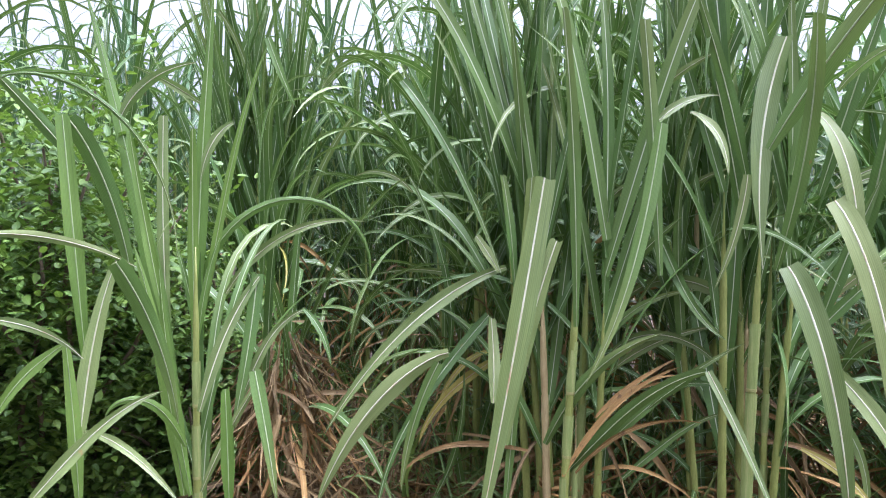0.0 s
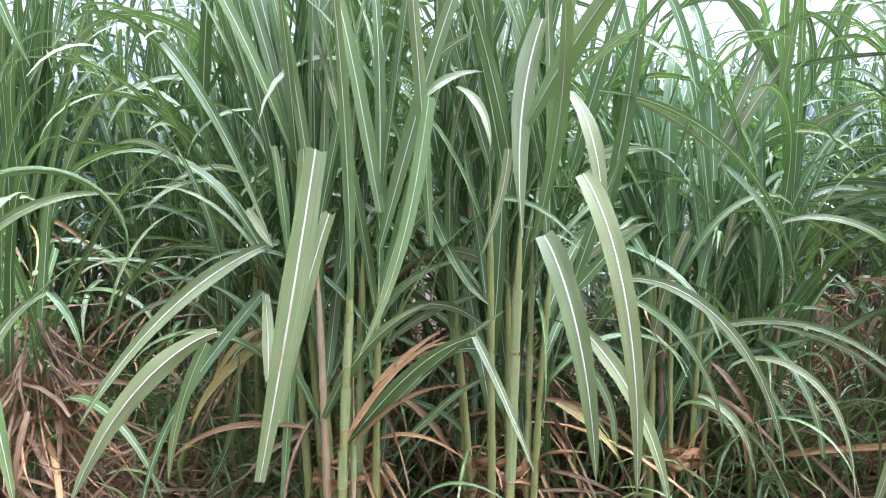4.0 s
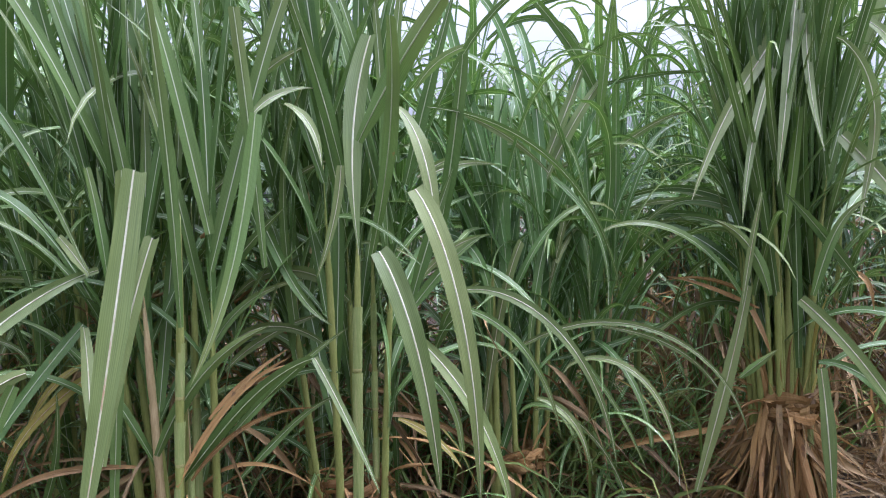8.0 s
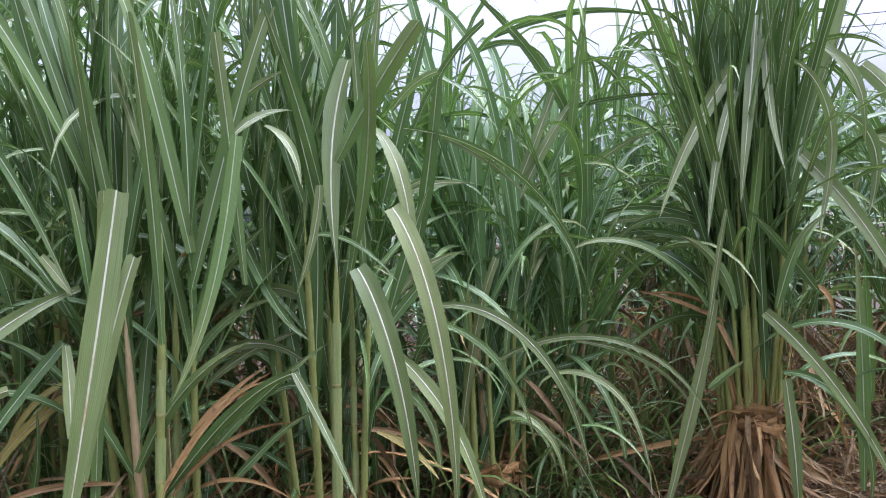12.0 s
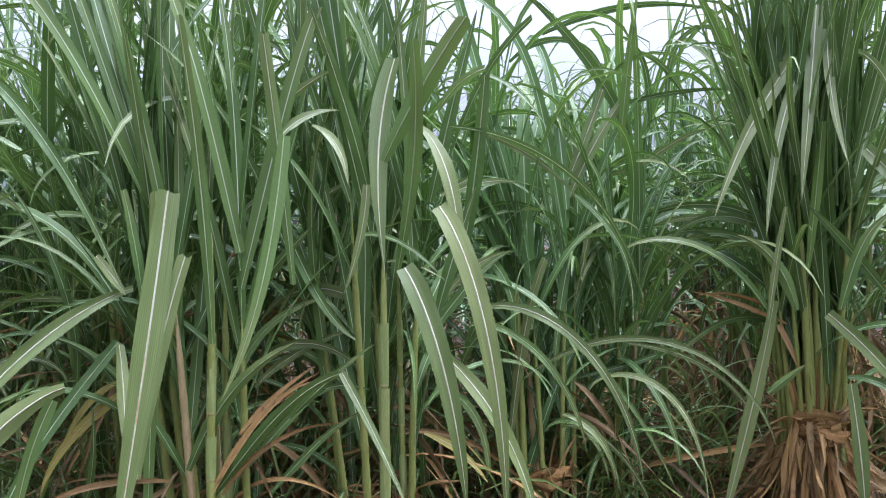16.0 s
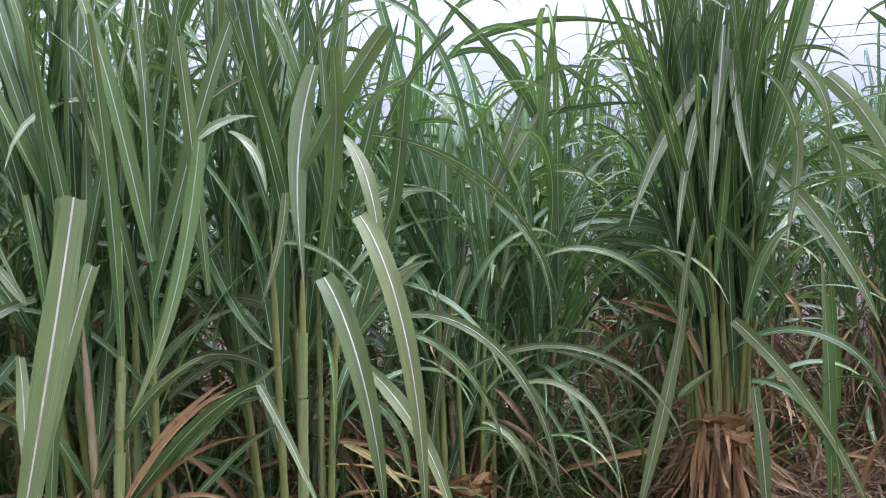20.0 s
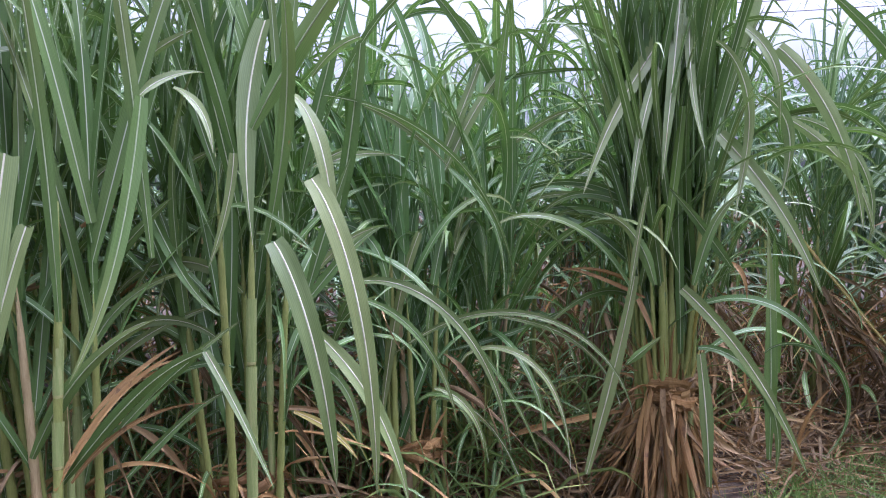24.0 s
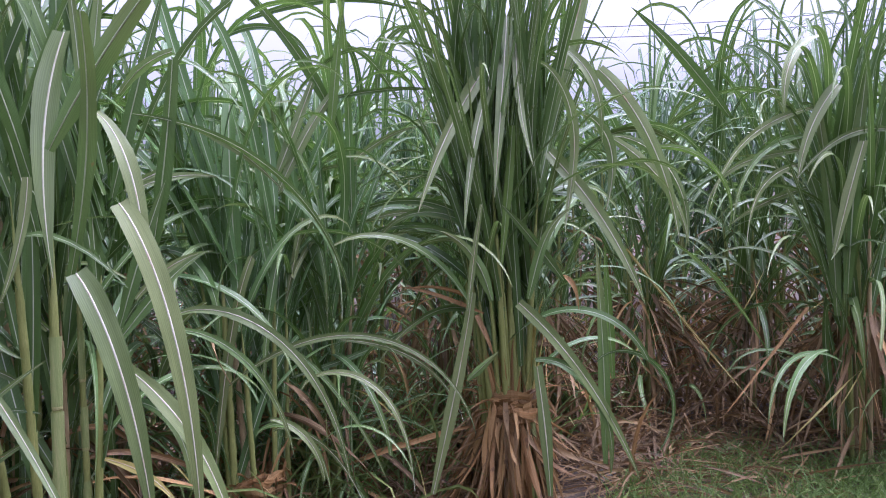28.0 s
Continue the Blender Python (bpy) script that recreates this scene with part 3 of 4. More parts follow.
def far_clump(x, y, top, seed, canes=9, blades=15, dry=34, spread=0.28):
    """A clump deeper in the field, or unseen behind the camera: its stalks, blades and dead leaves are one mesh each.
    """
    rng = np.random.RandomState(seed)
    root = new("sugarcane_clump")
    root.location = (x, y, 0)
    tagged(root, "dense green sugarcane clump deeper in the field, or added unseen behind the camera", "sugarcane", "sugarcane clumps")
    stalks, green, dead = [], [], []
    for c in range(canes):
        ang, off = rng.rand() * 6.283, spread * math.sqrt(rng.rand())
        height = top * (0.8 + 0.3 * rng.rand())
        lx, ly = math.cos(ang) * 0.1 * rng.rand(), math.sin(ang) * 0.1 * rng.rand()
        base = np.array((math.cos(ang) * off, math.sin(ang) * off, 0))
        v, f = stalk_arrays(height, 0.014, lx, ly, seed + c, 0.2)
        stalks.append((v + base, f))
        phase = rng.rand() * 360
        for i in range(blades):
            q = i / (blades - 1)
            z = height * (0.2 + 0.8 * q)
            up = rng.rand() < 0.35 + 0.4 * q
            v, f, uv, _ = blade_arrays(az=phase + 180 * (i % 2) + rng.uniform(-50, 50), el=rng.uniform(68, 86) if up else rng.uniform(45, 70),
                                       length=rng.uniform(0.8, 1.5) * (0.6 + 0.4 * q), width=rng.uniform(0.022, 0.048), bend=rng.uniform(110, 195) if up else rng.uniform(90, 140),
                                       k=rng.uniform(2.2, 5.2) if up else rng.uniform(1.2, 2.4), sway=rng.uniform(-30, 30), twist=rng.uniform(-70, 70), n=10, seed=i)
            green.append((v + base + np.array(stalk_at(height, lx, ly, z)), f, uv))
    for i in range(dry):
        ang, z = rng.rand() * 6.283, rng.uniform(0.1, 1.15)
        v, f, uv, _ = blade_arrays(az=math.degrees(ang), el=rng.uniform(-40, 40), length=min(rng.uniform(0.4, 0.9), z + 0.25), width=rng.uniform(0.015, 0.035),
                                   bend=rng.uniform(50, 120), k=0.6, sway=rng.uniform(-60, 60), twist=rng.uniform(-200, 200), keel=0.5, n=8, seed=i)
        v = v + np.array((math.cos(ang) * spread, math.sin(ang) * spread, z))
        v[:, 2] = np.maximum(v[:, 2], 0.004)
        dead.append((v, f, uv))
    for name, pieces, mat in (("stalk_stand", stalks, STALK), ("foliage", green, BLADE_MANY_HAZED), ("dead_foliage", dead, DRY_MANY)):
        v, f, uv = merged(pieces)
        tagged(part(name, mesh_of(name, v, f, mat, uv), root), kind="stuff")
    return root


# ---------------------------------------------------------------- ground
def ground_sheet():
    n = 70
    q = np.linspace(-1, 1, n)
    g = np.sign(q) * (np.abs(q) * 12 + np.abs(q) ** 9 * 900)
    v = [(a + 1.5, b + 3.0, 0.035 * noise.noise((a * 1.3, b * 1.3, 0)) + 0.015 * noise.noise((a * 5, b * 5, 3)) if abs(a) < 12 and abs(b) < 12 else 0.0) for b in g for a in g]
    f = [(j * n + i, j * n + i + 1, j * n + n + i + 1, j * n + n + i) for j in range(n - 1) for i in range(n - 1)]
    return tagged(new("ground", mesh_of("ground", v, f, SOIL)), "dark brown bare soil under the cane rows", "ground", kind="structure")


ground = ground_sheet()


def scatter(name, label, category, zones, per, mat, length, width, rise, bend, seed, lift=0.02):
    """Loose strips over the ground: zones are (x, y, half width, half depth, height of the heap)."""
    rng = np.random.RandomState(seed)
    pieces = []
    for x, y, hx, hy, heap in zones:
        for i in range(int(per * hx * hy * 4)):
            px, py = x + hx * rng.uniform(-1, 1), y + hy * rng.uniform(-1, 1)
            q = max(0.0, 1 - ((px - x) / hx) ** 2) * max(0.0, 1 - ((py - y) / hy) ** 2)
            v, f, uv, _ = blade_arrays(az=rng.rand() * 360, el=rng.uniform(*rise), length=rng.uniform(*length), width=rng.uniform(*width), bend=rng.uniform(*bend),
                                       k=1.0, sway=rng.uniform(-80, 80), roll=rng.uniform(-40, 40), twist=rng.uniform(-120, 120), keel=0.35, n=5, seed=i)
            v = v + np.array((px, py, lift + heap * q * rng.rand()))
            v[:, 2] = np.maximum(v[:, 2], 0.004 + 0.03 * rng.rand())
            pieces.append((v, f, uv))
    v, f, uv = merged(pieces)
    return tagged(new(name, mesh_of(name, v, f, mat, uv)), label, category, kind="stuff")


scatter("leaf_litter", "brown dry cane leaves lying over the soil", "leaf litter",
        [(-0.1, 3.3, 0.9, 0.9, 0.3), (-0.7, 2.65, 0.6, 0.5, 0.06), (-0.5, 2.75, 0.3, 0.3, 0.1), (1.6, 2.9, 1.5, 0.8, 0.12), (3.7, 2.9, 1.1, 0.4, 0.1), (3.75, 2.1, 0.6, 0.45, 0.1), (3.85, 1.55, 0.55, 0.5, 0.06), (4.9, 2.0, 0.6, 1.3, 0.2), (2.0, 4.4, 3.0, 0.7, 0.1)],
        420, DRY_MANY, (0.12, 0.5), (0.005, 0.018), (-5, 35), (10, 60), 3)
scatter("grass_patch", "short green grass beside the cane row", "grass", [(3.45, 1.25, 0.8, 0.55, 0.01), (4.1, 0.6, 0.5, 0.5, 0.0)],
        2200, GRASS, (0.05, 0.22), (0.003, 0.006), (35, 85), (10, 80), 4, lift=0.0)
scatter("undergrowth", "tangle of thin green shoots between the cane clumps", "undergrowth",
        [(1.4, 3.15, 1.5, 0.45, 0.05), (3.4, 3.0, 0.9, 0.5, 0.05), (2.2, 2.55, 0.45, 0.25, 0.05), (3.9, 2.5, 0.5, 0.25, 0.05), (0.4, 4.4, 1.6, 0.5, 0.05)],
        170, SHOOT_MANY, (0.35, 0.95), (0.006, 0.02), (55, 88), (20, 120), 5)
scatter("dead_undergrowth", "thin brown dead leaves standing between the cane clumps", "undergrowth",
        [(0.8, 3.0, 1.0, 0.35, 0.1), (2.1, 2.95, 0.7, 0.35, 0.1), (3.4, 2.75, 0.8, 0.4, 0.15), (3.9, 2.2, 0.55, 0.45, 0.1), (4.5, 1.9, 0.4, 0.8, 0.15)],
        130, DRY_MANY, (0.25, 0.75), (0.006, 0.022), (35, 88), (10, 150), 8)
scatter("straw_heap", "tangled heap of brown dead cane leaves round a clump", "straw heap", [(-0.45, 3.15, 0.36, 0.34, 0.85), (-0.55, 3.0, 0.28, 0.25, 0.5), (-0.2, 3.4, 0.4, 0.4, 0.35), (0.1, 3.0, 0.5, 0.4, 0.1), (2.62, 2.26, 0.2, 0.2, 0.4)],
        900, DRY_MANY, (0.1, 0.42), (0.006, 0.022), (-70, 50), (-30, 70), 6)


# ---------------------------------------------------------------- shrub
def shrub(x, y, radius, height, leaves, seed):
    """A dense round-leaved shrub: forked stems and thousands of small leaves in uneven sprays."""
    rng = np.random.RandomState(seed)
    root = new("shrub")
    root.location = (x, y, 0)
    tagged(root, "dense bright green shrub with small rounded leaves", "shrub")
    tips = []
    for i in range(34):
        a, lean = rng.rand() * 6.283, rng.rand() ** 0.6
        h = height * (1 - 0.35 * lean ** 2) * rng.uniform(0.55, 1.0)
        q = np.linspace(0, 1, 9)
        pts = np.stack([np.cos(a) * radius * lean * q ** 1.2 + 0.05 * np.sin(q * 7 + i), np.sin(a) * radius * lean * q ** 1.2 + 0.05 * np.cos(q * 6 + i), h * q], 1)
        v, f = tube(pts, 0.014 * (1 - 0.8 * q) + 0.002, 6)
        part("stem", mesh_of("stem", v, f, BARK), root)
        tips += [pts[j] for j in range(2, 9)] * 2
    tips = np.array(tips)
    pieces = []
    spray = tips[rng.randint(len(tips), size=leaves // 14)] + rng.normal(0, 0.085, (leaves // 14, 3))
    for c in spray:
        for j in range(14):
            p = c + rng.normal(0, 0.045, 3)
            v, f, uv, _ = blade_arrays(az=rng.rand() * 360, el=rng.uniform(-25, 60), length=rng.uniform(0.024, 0.05), width=rng.uniform(0.016, 0.03), bend=rng.uniform(0, 60),
                                       k=1.0, roll=rng.uniform(-40, 40), keel=0.2, n=3, root=0.5, seed=j)
            p[2] = max(p[2], 0.05)
            pieces.append((v + p, f, uv))
    v, f, uv = merged(pieces)
    tagged(part("foliage", mesh_of("foliage", v, f, SHRUB_LEAF, uv), root), kind="stuff")


shrub(-1.45, 3.25, 0.75, 2.15, 30000, 21)
shrub(-0.98, 3.62, 0.5, 1.4, 13000, 22)

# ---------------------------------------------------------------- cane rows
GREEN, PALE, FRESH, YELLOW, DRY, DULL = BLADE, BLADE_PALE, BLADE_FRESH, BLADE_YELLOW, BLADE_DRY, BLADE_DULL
A = clump(0.56, 2.76, 1.75, 6, 11, blades=13, dry=22, crown="lance", stiff=1.6, tilt=0.8, skirt=0.36, low=0.4, shy=-95, label="sugarcane clump with broad leaves, tied low with dry straw")
cane(A, -0.07, -0.19, 1.35, 0.017, (0.05, 0.0), 1, STALK, True)
cane(A, 0.02, -0.06, 1.3, 0.016, (0.03, 0.0), 2, STALK, True)
cane(A, -0.02, -0.17, 0.7, 0.012, (0.02, 0.02), 3, STALK_DRY, True)
tie_band(A, 0.46, 0.10, 11, 6)
skirt_of(A, 0.45, 0.13, 34, 110, (60, 86), broad=0.016)
B = clump(1.12, 2.66, 1.75, 6, 12, blades=13, dry=22, crown="lance", stiff=1.6, tilt=0.8, skirt=0.36, low=0.35, shy=-115, label="sugarcane clump with a thick pale-green jointed stalk, tied low")
cane(B, -0.11, -0.29, 1.4, 0.0175, (0.035, 0.0), 4, STALK, True)
cane(B, 0.06, -0.08, 1.35, 0.013, (0.03, 0.02), 5, STALK, True)
tie_band(B, 0.41, 0.11, 12, 6)
skirt_of(B, 0.4, 0.14, 34, 111, (60, 86), broad=0.016)
C = clump(2.79, 2.06, 1.85, 15, 13, spread=0.11, blades=16, dry=0, tillers=0, low=0.45, lean=0.09, tilt=0.75, droop=0.15, stiff=1.45, shy=-145, mats=(1.0,), crown="slim",
          label="tall sugarcane clump bound with a band of dry leaves")
tie_band(C, 0.55, 0.105, 13, 20)
tie_band(C, 0.585, 0.11, 23, 12)
skirt_of(C, 0.56, 0.095, 80, 112, (80, 90), (0.35, 0.6), loose=10)
skirt_of(C, 0.52, 0.12, 70, 113, (66, 88), (0.15, 0.45), loose=24)
skirt_of(C, 0.5, 0.13, 80, 117, (50, 85), (0.1, 0.26), loose=45)
skirt_of(C, 0.30, 0.13, 50, 114, (60, 86), (0.12, 0.3), loose=14)
skirt_of(C, 0.54, 0.13, 110, 115, (66, 82), (0.3, 0.6), loose=12, broad=0.026, side=(95, 215))
cane(C, 0.02, -0.115, 0.72, 0.014, (0.0, 0.03), 91, STALK, True)
cane(C, -0.02, -0.12, 0.6, 0.01, (0.0, 0.03), 92, STALK, True)
for i in range(8):
    ring = 0.785 * i + 0.2
    cane(C, 0.085 * math.cos(ring), 0.085 * math.sin(ring), 1.0 + 0.08 * (i % 4), 0.013 + 0.002 * (i % 3), (-0.025 * math.cos(ring), -0.025 * math.sin(ring)), 60 + i,
         STALK)
crown_rng = np.random.RandomState(53)
for i in range(64):
    ring, off, size = crown_rng.rand() * 6.283, crown_rng.uniform(0.08, 0.15), crown_rng.uniform(0.5, 0.85)
    part("leaf", LIBRARY[("slim", "slim", "lance", "upright")[i % 4]][crown_rng.randint(14)], C,
         at=Matrix.LocRotScale((off * math.cos(ring), off * math.sin(ring), crown_rng.uniform(0.7, 1.45)),
                               Euler((crown_rng.uniform(-0.2, 0.2), crown_rng.uniform(-0.1, 0.12), ring + crown_rng.uniform(-0.9, 0.9))), (size, size, size)))
sheath_rng = np.random.RandomState(31)
for i in range(34):
    ring = sheath_rng.rand() * 360
    part("dead_sheath", blade_mesh("dead_sheath", BLADE_DRY if i % 2 else YELLOW, az=ring, el=sheath_rng.uniform(72, 90), length=sheath_rng.uniform(0.15, 0.5),
                                   width=sheath_rng.uniform(0.01, 0.024), bend=sheath_rng.uniform(-10, 60), k=2.5, roll=sheath_rng.uniform(-30, 30),
                                   twist=sheath_rng.uniform(-60, 60), keel=0.5, n=9, seed=i), C,
         at=Matrix.Translation((0.095 * math.cos(radians(ring)), 0.095 * math.sin(radians(ring)), sheath_rng.uniform(0.5, 0.62))))
D = clump(1.88, 2.66, 1.5, 7, 14, blades=13, dry=16, low=0.25, shy=-120, young="_spring", top_kind="hooked", label="lower bright-green sugarcane clump, tied close to the ground")
tie_band(D, 0.36, 0.10, 14, 7)
L = clump(-0.66, 2.5, 1.15, 1, 15, spread=0.03, blades=4, dry=0, tillers=0, low=0.5, shy=-80, stiff=2.0, label="young sugarcane with upright light-green leaves beside a shrub")
cane(L, 0.01, -0.04, 1.35, 0.014, (0.01, 0.0), 7, STALK, True)
E = clump(4.4, 0.98, 1.85, 9, 16, blades=14, dry=40, skirt=0.5, stiff=1.3, crown="slim", top_kind="hooked", label="sugarcane clump with arching leaves and a skirt of dead leaves")
skirt_of(E, 0.8, 0.16, 70, 116, (45, 88), (0.4, 0.85), BLADE_OLD)
clump(-0.78, 4.3, 2.0, 12, 17, spread=0.16, blades=13, low=0.35, lean=0.06, stiff=2.2, droop=0.1, dry=26, crown="lance", label="tall dark sugarcane clump with stiff upright leaves behind the shrub")
H = clump(-0.5, 3.25, 1.2, 2, 18, spread=0.12, blades=7, dry=10, low=0.6, tillers=4, label="sugarcane clump with a thick hanging skirt of brown dead leaves")
skirt_of(H, 0.8, 0.11, 70, 118, (60, 89), (0.2, 0.55), BLADE_OLD, 26, 0.008)
skirt_of(H, 0.7, 0.16, 60, 119, (45, 85), (0.15, 0.42), STRAW_TIE, 30, 0.008)
skirt_of(H, 0.95, 0.07, 40, 120, (20, 80), (0.2, 0.5), BLADE_OLD, 26, 0.014)

# single leaves that stand out
blade(A, GREEN, (0.29, 2.81, 1.08), -168, -46, 0.81, 0.037, 36, 3.50, 40, -60)
blade(A, YELLOW, (0.35, 2.82, 0.94), 165, -32, 0.47, 0.037, 43, 1.93, 20, -77)
blade(A, DRY, (0.39, 2.59, 0.66), -182, 12, 0.46, 0.021, 67, 2.11, 11, -82)
blade(A, DRY, (0.50, 2.56, 0.58), -1, 60, 0.53, 0.022, 39, 1.58, -15, 55)
blade(A, DRY, (0.55, 2.59, 0.58), -5, 53, 0.46, 0.017, 61, 1.16, -13, 77)
blade(A, GREEN, (0.53, 2.51, 1.08), -102, 87, 0.99, 0.043, 3, 0.94, -67, 20, cut=0.62)
blade(A, GREEN, (0.76, 2.40, 1.25), 180, 87, 0.77, 0.043, 2, 0.97, -3, 71, cut=0.60)
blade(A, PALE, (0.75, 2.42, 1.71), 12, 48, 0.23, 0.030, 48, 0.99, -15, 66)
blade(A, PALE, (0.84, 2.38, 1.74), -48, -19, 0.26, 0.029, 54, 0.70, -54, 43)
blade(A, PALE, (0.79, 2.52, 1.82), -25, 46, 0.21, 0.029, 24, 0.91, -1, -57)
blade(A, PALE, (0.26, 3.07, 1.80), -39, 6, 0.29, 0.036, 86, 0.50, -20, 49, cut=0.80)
blade(A, GREEN, (-0.01, 2.94, 1.93), -46, -42, 0.85, 0.035, 19, 0.67, -15, 58)
blade(A, PALE, (0.30, 2.64, 1.25), 150, 59, 0.14, 0.032, 7, 1.00, 1, -60, cut=0.70)
blade(A, GREEN, (0.35, 2.61, 1.20), 135, 87, 0.37, 0.032, 9, 0.98, 4, -43, cut=0.70)
blade(A, GREEN, (0.31, 2.60, 0.38), -6, 85, 1.18, 0.042, -1, 1.06, 4, 85, cut=0.60)
blade(A, GREEN, (0.73, 2.32, 1.70), -153, -79, 0.79, 0.046, -18, 1.93, -34, -80)
blade(A, DRY, (0.64, 2.69, 1.34), -26, 25, 0.12, 0.023, -15, 1.00, 0, -70)
blade(A, GREEN, (0.65, 2.68, 1.13), -47, 53, 0.42, 0.041, 15, 1.00, 3, -70)
blade(A, GREEN, (0.82, 2.60, 1.39), -60, -62, 0.43, 0.037, -37, 3.32, 11, 70)
blade(A, PALE, (0.72, 2.75, 0.95), -24, 56, 0.45, 0.036, 114, 0.78, -7, 92)
blade(A, GREEN, (0.46, 2.65, 0.66), -44, 63, 0.59, 0.047, 43, 1.53, 8, -67)
blade(A, DRY, (0.54, 2.60, 0.60), 1, 60, 0.51, 0.017, 64, 2.15, -18, 56)
blade(A, DRY, (0.57, 2.59, 0.66), 2, 58, 0.44, 0.015, 79, 1.97, -19, 90)
blade(A, DRY, (0.61, 2.57, 0.77), -0, 50, 0.33, 0.019, 23, 0.64, -5, 63)
blade(A, GREEN, (0.53, 2.61, 0.60), -7, 48, 0.52, 0.026, 51, 2.55, -10, 87)
blade(A, DRY, (0.61, 2.68, 0.53), -40, 46, 0.41, 0.015, 82, 0.82, -5, 58)
blade(A, GREEN, (0.63, 2.61, 0.64), -18, 47, 0.60, 0.030, 17, 1.69, -3, 90)
blade(A, GREEN, (0.71, 2.62, 0.54), -8, 42, 0.45, 0.029, 42, 3.50, -3, 87)
blade(A, GREEN, (0.32, 2.97, 0.84), 161, 65, 0.64, 0.023, 116, 1.62, 8, -76)
blade(A, PALE, (0.25, 3.14, 1.18), 167, 26, 0.40, 0.024, 39, 0.65, 4, -95)
blade(A, GREEN, (0.12, 3.32, 1.28), 168, 37, 0.37, 0.025, 72, 1.58, 5, -70)
blade(A, PALE, (0.14, 3.17, 0.91), 160, 79, 0.51, 0.022, 161, 0.74, 23, -66)
blade(A, GREEN, (0.16, 3.05, 0.89), 138, 113, 0.83, 0.032, 61, 0.53, 3, -69)
blade(A, PALE, (0.03, 3.16, 1.53), 150, 50, 0.29, 0.026, 73, 1.08, 6, -94)
blade(A, YELLOW, (0.31, 2.87, 0.94), 162, 4, 0.31, 0.023, 75, 0.50, 28, -71)
blade(A, GREEN, (0.11, 2.92, 0.40), -31, 61, 0.51, 0.026, -29, 1.33, -52, -31)
blade(B, GREEN, (1.07, 2.30, 1.27), -59, 74, 0.72, 0.051, 3, 0.96, -67, -49, cut=0.60)
blade(B, GREEN, (0.52, 2.61, 0.57), -46, 49, 0.63, 0.042, 31, 2.91, 3, -70, cut=0.75)
blade(B, DULL, (0.86, 2.28, 0.98), -72, -48, 0.44, 0.025, 4, 0.87, -9, 42)
blade(B, GREEN, (1.22, 2.18, 1.72), -13, -5, 1.05, 0.022, 75, 1.02, 18, -55)
blade(B, GREEN, (1.03, 2.28, 1.62), -55, 58, 0.50, 0.071, 10, 1.02, 2, -81, cut=0.70)
blade(B, GREEN, (1.02, 2.39, 1.55), -175, 77, 0.60, 0.048, 7, 1.08, -7, 51)
blade(B, GREEN, (1.13, 2.33, 1.55), -16, 80, 0.69, 0.048, -3, 1.09, 3, 63)
blade(B, GREEN, (1.22, 2.34, 1.49), -36, 75, 0.65, 0.048, 3, 1.07, 1, -100)
blade(B, GREEN, (1.27, 2.25, 1.26), -58, 75, 0.63, 0.050, -6, 0.83, -14, -74, cut=0.70)
blade(B, PALE, (1.24, 2.29, 1.79), -65, 48, 0.21, 0.030, 38, 1.27, 8, -60, cut=0.70)
blade(B, GREEN, (1.06, 2.47, 1.36), 182, 80, 0.80, 0.045, 8, 1.46, -9, 55)
blade(B, PALE, (0.98, 2.30, 1.55), 163, -86, 0.35, 0.028, -19, 0.79, -5, -66)
blade(B, GREEN, (1.17, 2.24, 1.12), -22, 73, 0.44, 0.043, 5, 0.87, 0, 90)
blade(B, GREEN, (1.22, 2.38, 1.05), -26, 50, 0.40, 0.038, 31, 3.31, 1, 84)
blade(B, PALE, (1.28, 2.36, 1.18), -25, 49, 0.28, 0.029, 47, 1.42, -1, 93)
blade(B, PALE, (1.25, 2.27, 1.51), -3, 24, 0.28, 0.026, 36, 1.18, -4, 76)
blade(B, PALE, (1.23, 2.28, 1.51), 12, 29, 0.19, 0.026, 14, 1.00, -7, 93, cut=0.80)
blade(B, YELLOW, (1.05, 2.12, 0.80), -49, -16, 0.24, 0.023, 35, 1.23, -18, 71)
blade(B, GREEN, (0.62, 2.71, 0.85), -13, 79, 0.53, 0.034, 76, 1.11, -13, 81)
blade(B, PALE, (0.72, 2.78, 0.87), -22, 49, 0.42, 0.032, 38, 0.74, -3, 75)
blade(B, GREEN, (0.76, 2.64, 0.73), -19, 61, 0.38, 0.030, 89, 1.27, -9, 79)
blade(B, PALE, (0.90, 2.74, 1.45), -21, 50, 0.27, 0.028, 37, 1.20, -3, -84)
blade(B, PALE, (0.65, 2.74, 1.40), -17, 70, 0.24, 0.029, 53, 1.09, -6, -102)
blade(D, PALE, (1.68, 2.63, 0.49), -52, 81, 0.80, 0.043, 15, 2.86, 10, -89, cut=0.60)
blade(D, GREEN, (1.94, 2.53, 1.24), -181, -72, 0.49, 0.035, 10, 1.00, 21, -48)
blade(D, PALE, (1.74, 2.61, 0.78), -44, 36, 1.16, 0.027, 116, 1.38, -24, 79)
blade(D, PALE, (1.95, 2.44, 0.74), -44, 71, 0.76, 0.027, 152, 0.50, -83, 48)
blade(D, GREEN, (1.76, 2.48, 0.60), -49, 75, 0.46, 0.023, 149, 0.50, -62, 63)
blade(D, GREEN, (1.94, 2.74, 0.53), -58, 76, 0.46, 0.023, 162, 0.50, -26, 41)
blade(D, GREEN, (1.90, 3.03, 1.84), -60, 7, 0.67, 0.035, 73, 0.71, -64, 62)
blade(D, GREEN, (1.61, 3.13, 1.13), -30, 30, 0.47, 0.034, 51, 3.40, -5, 83)
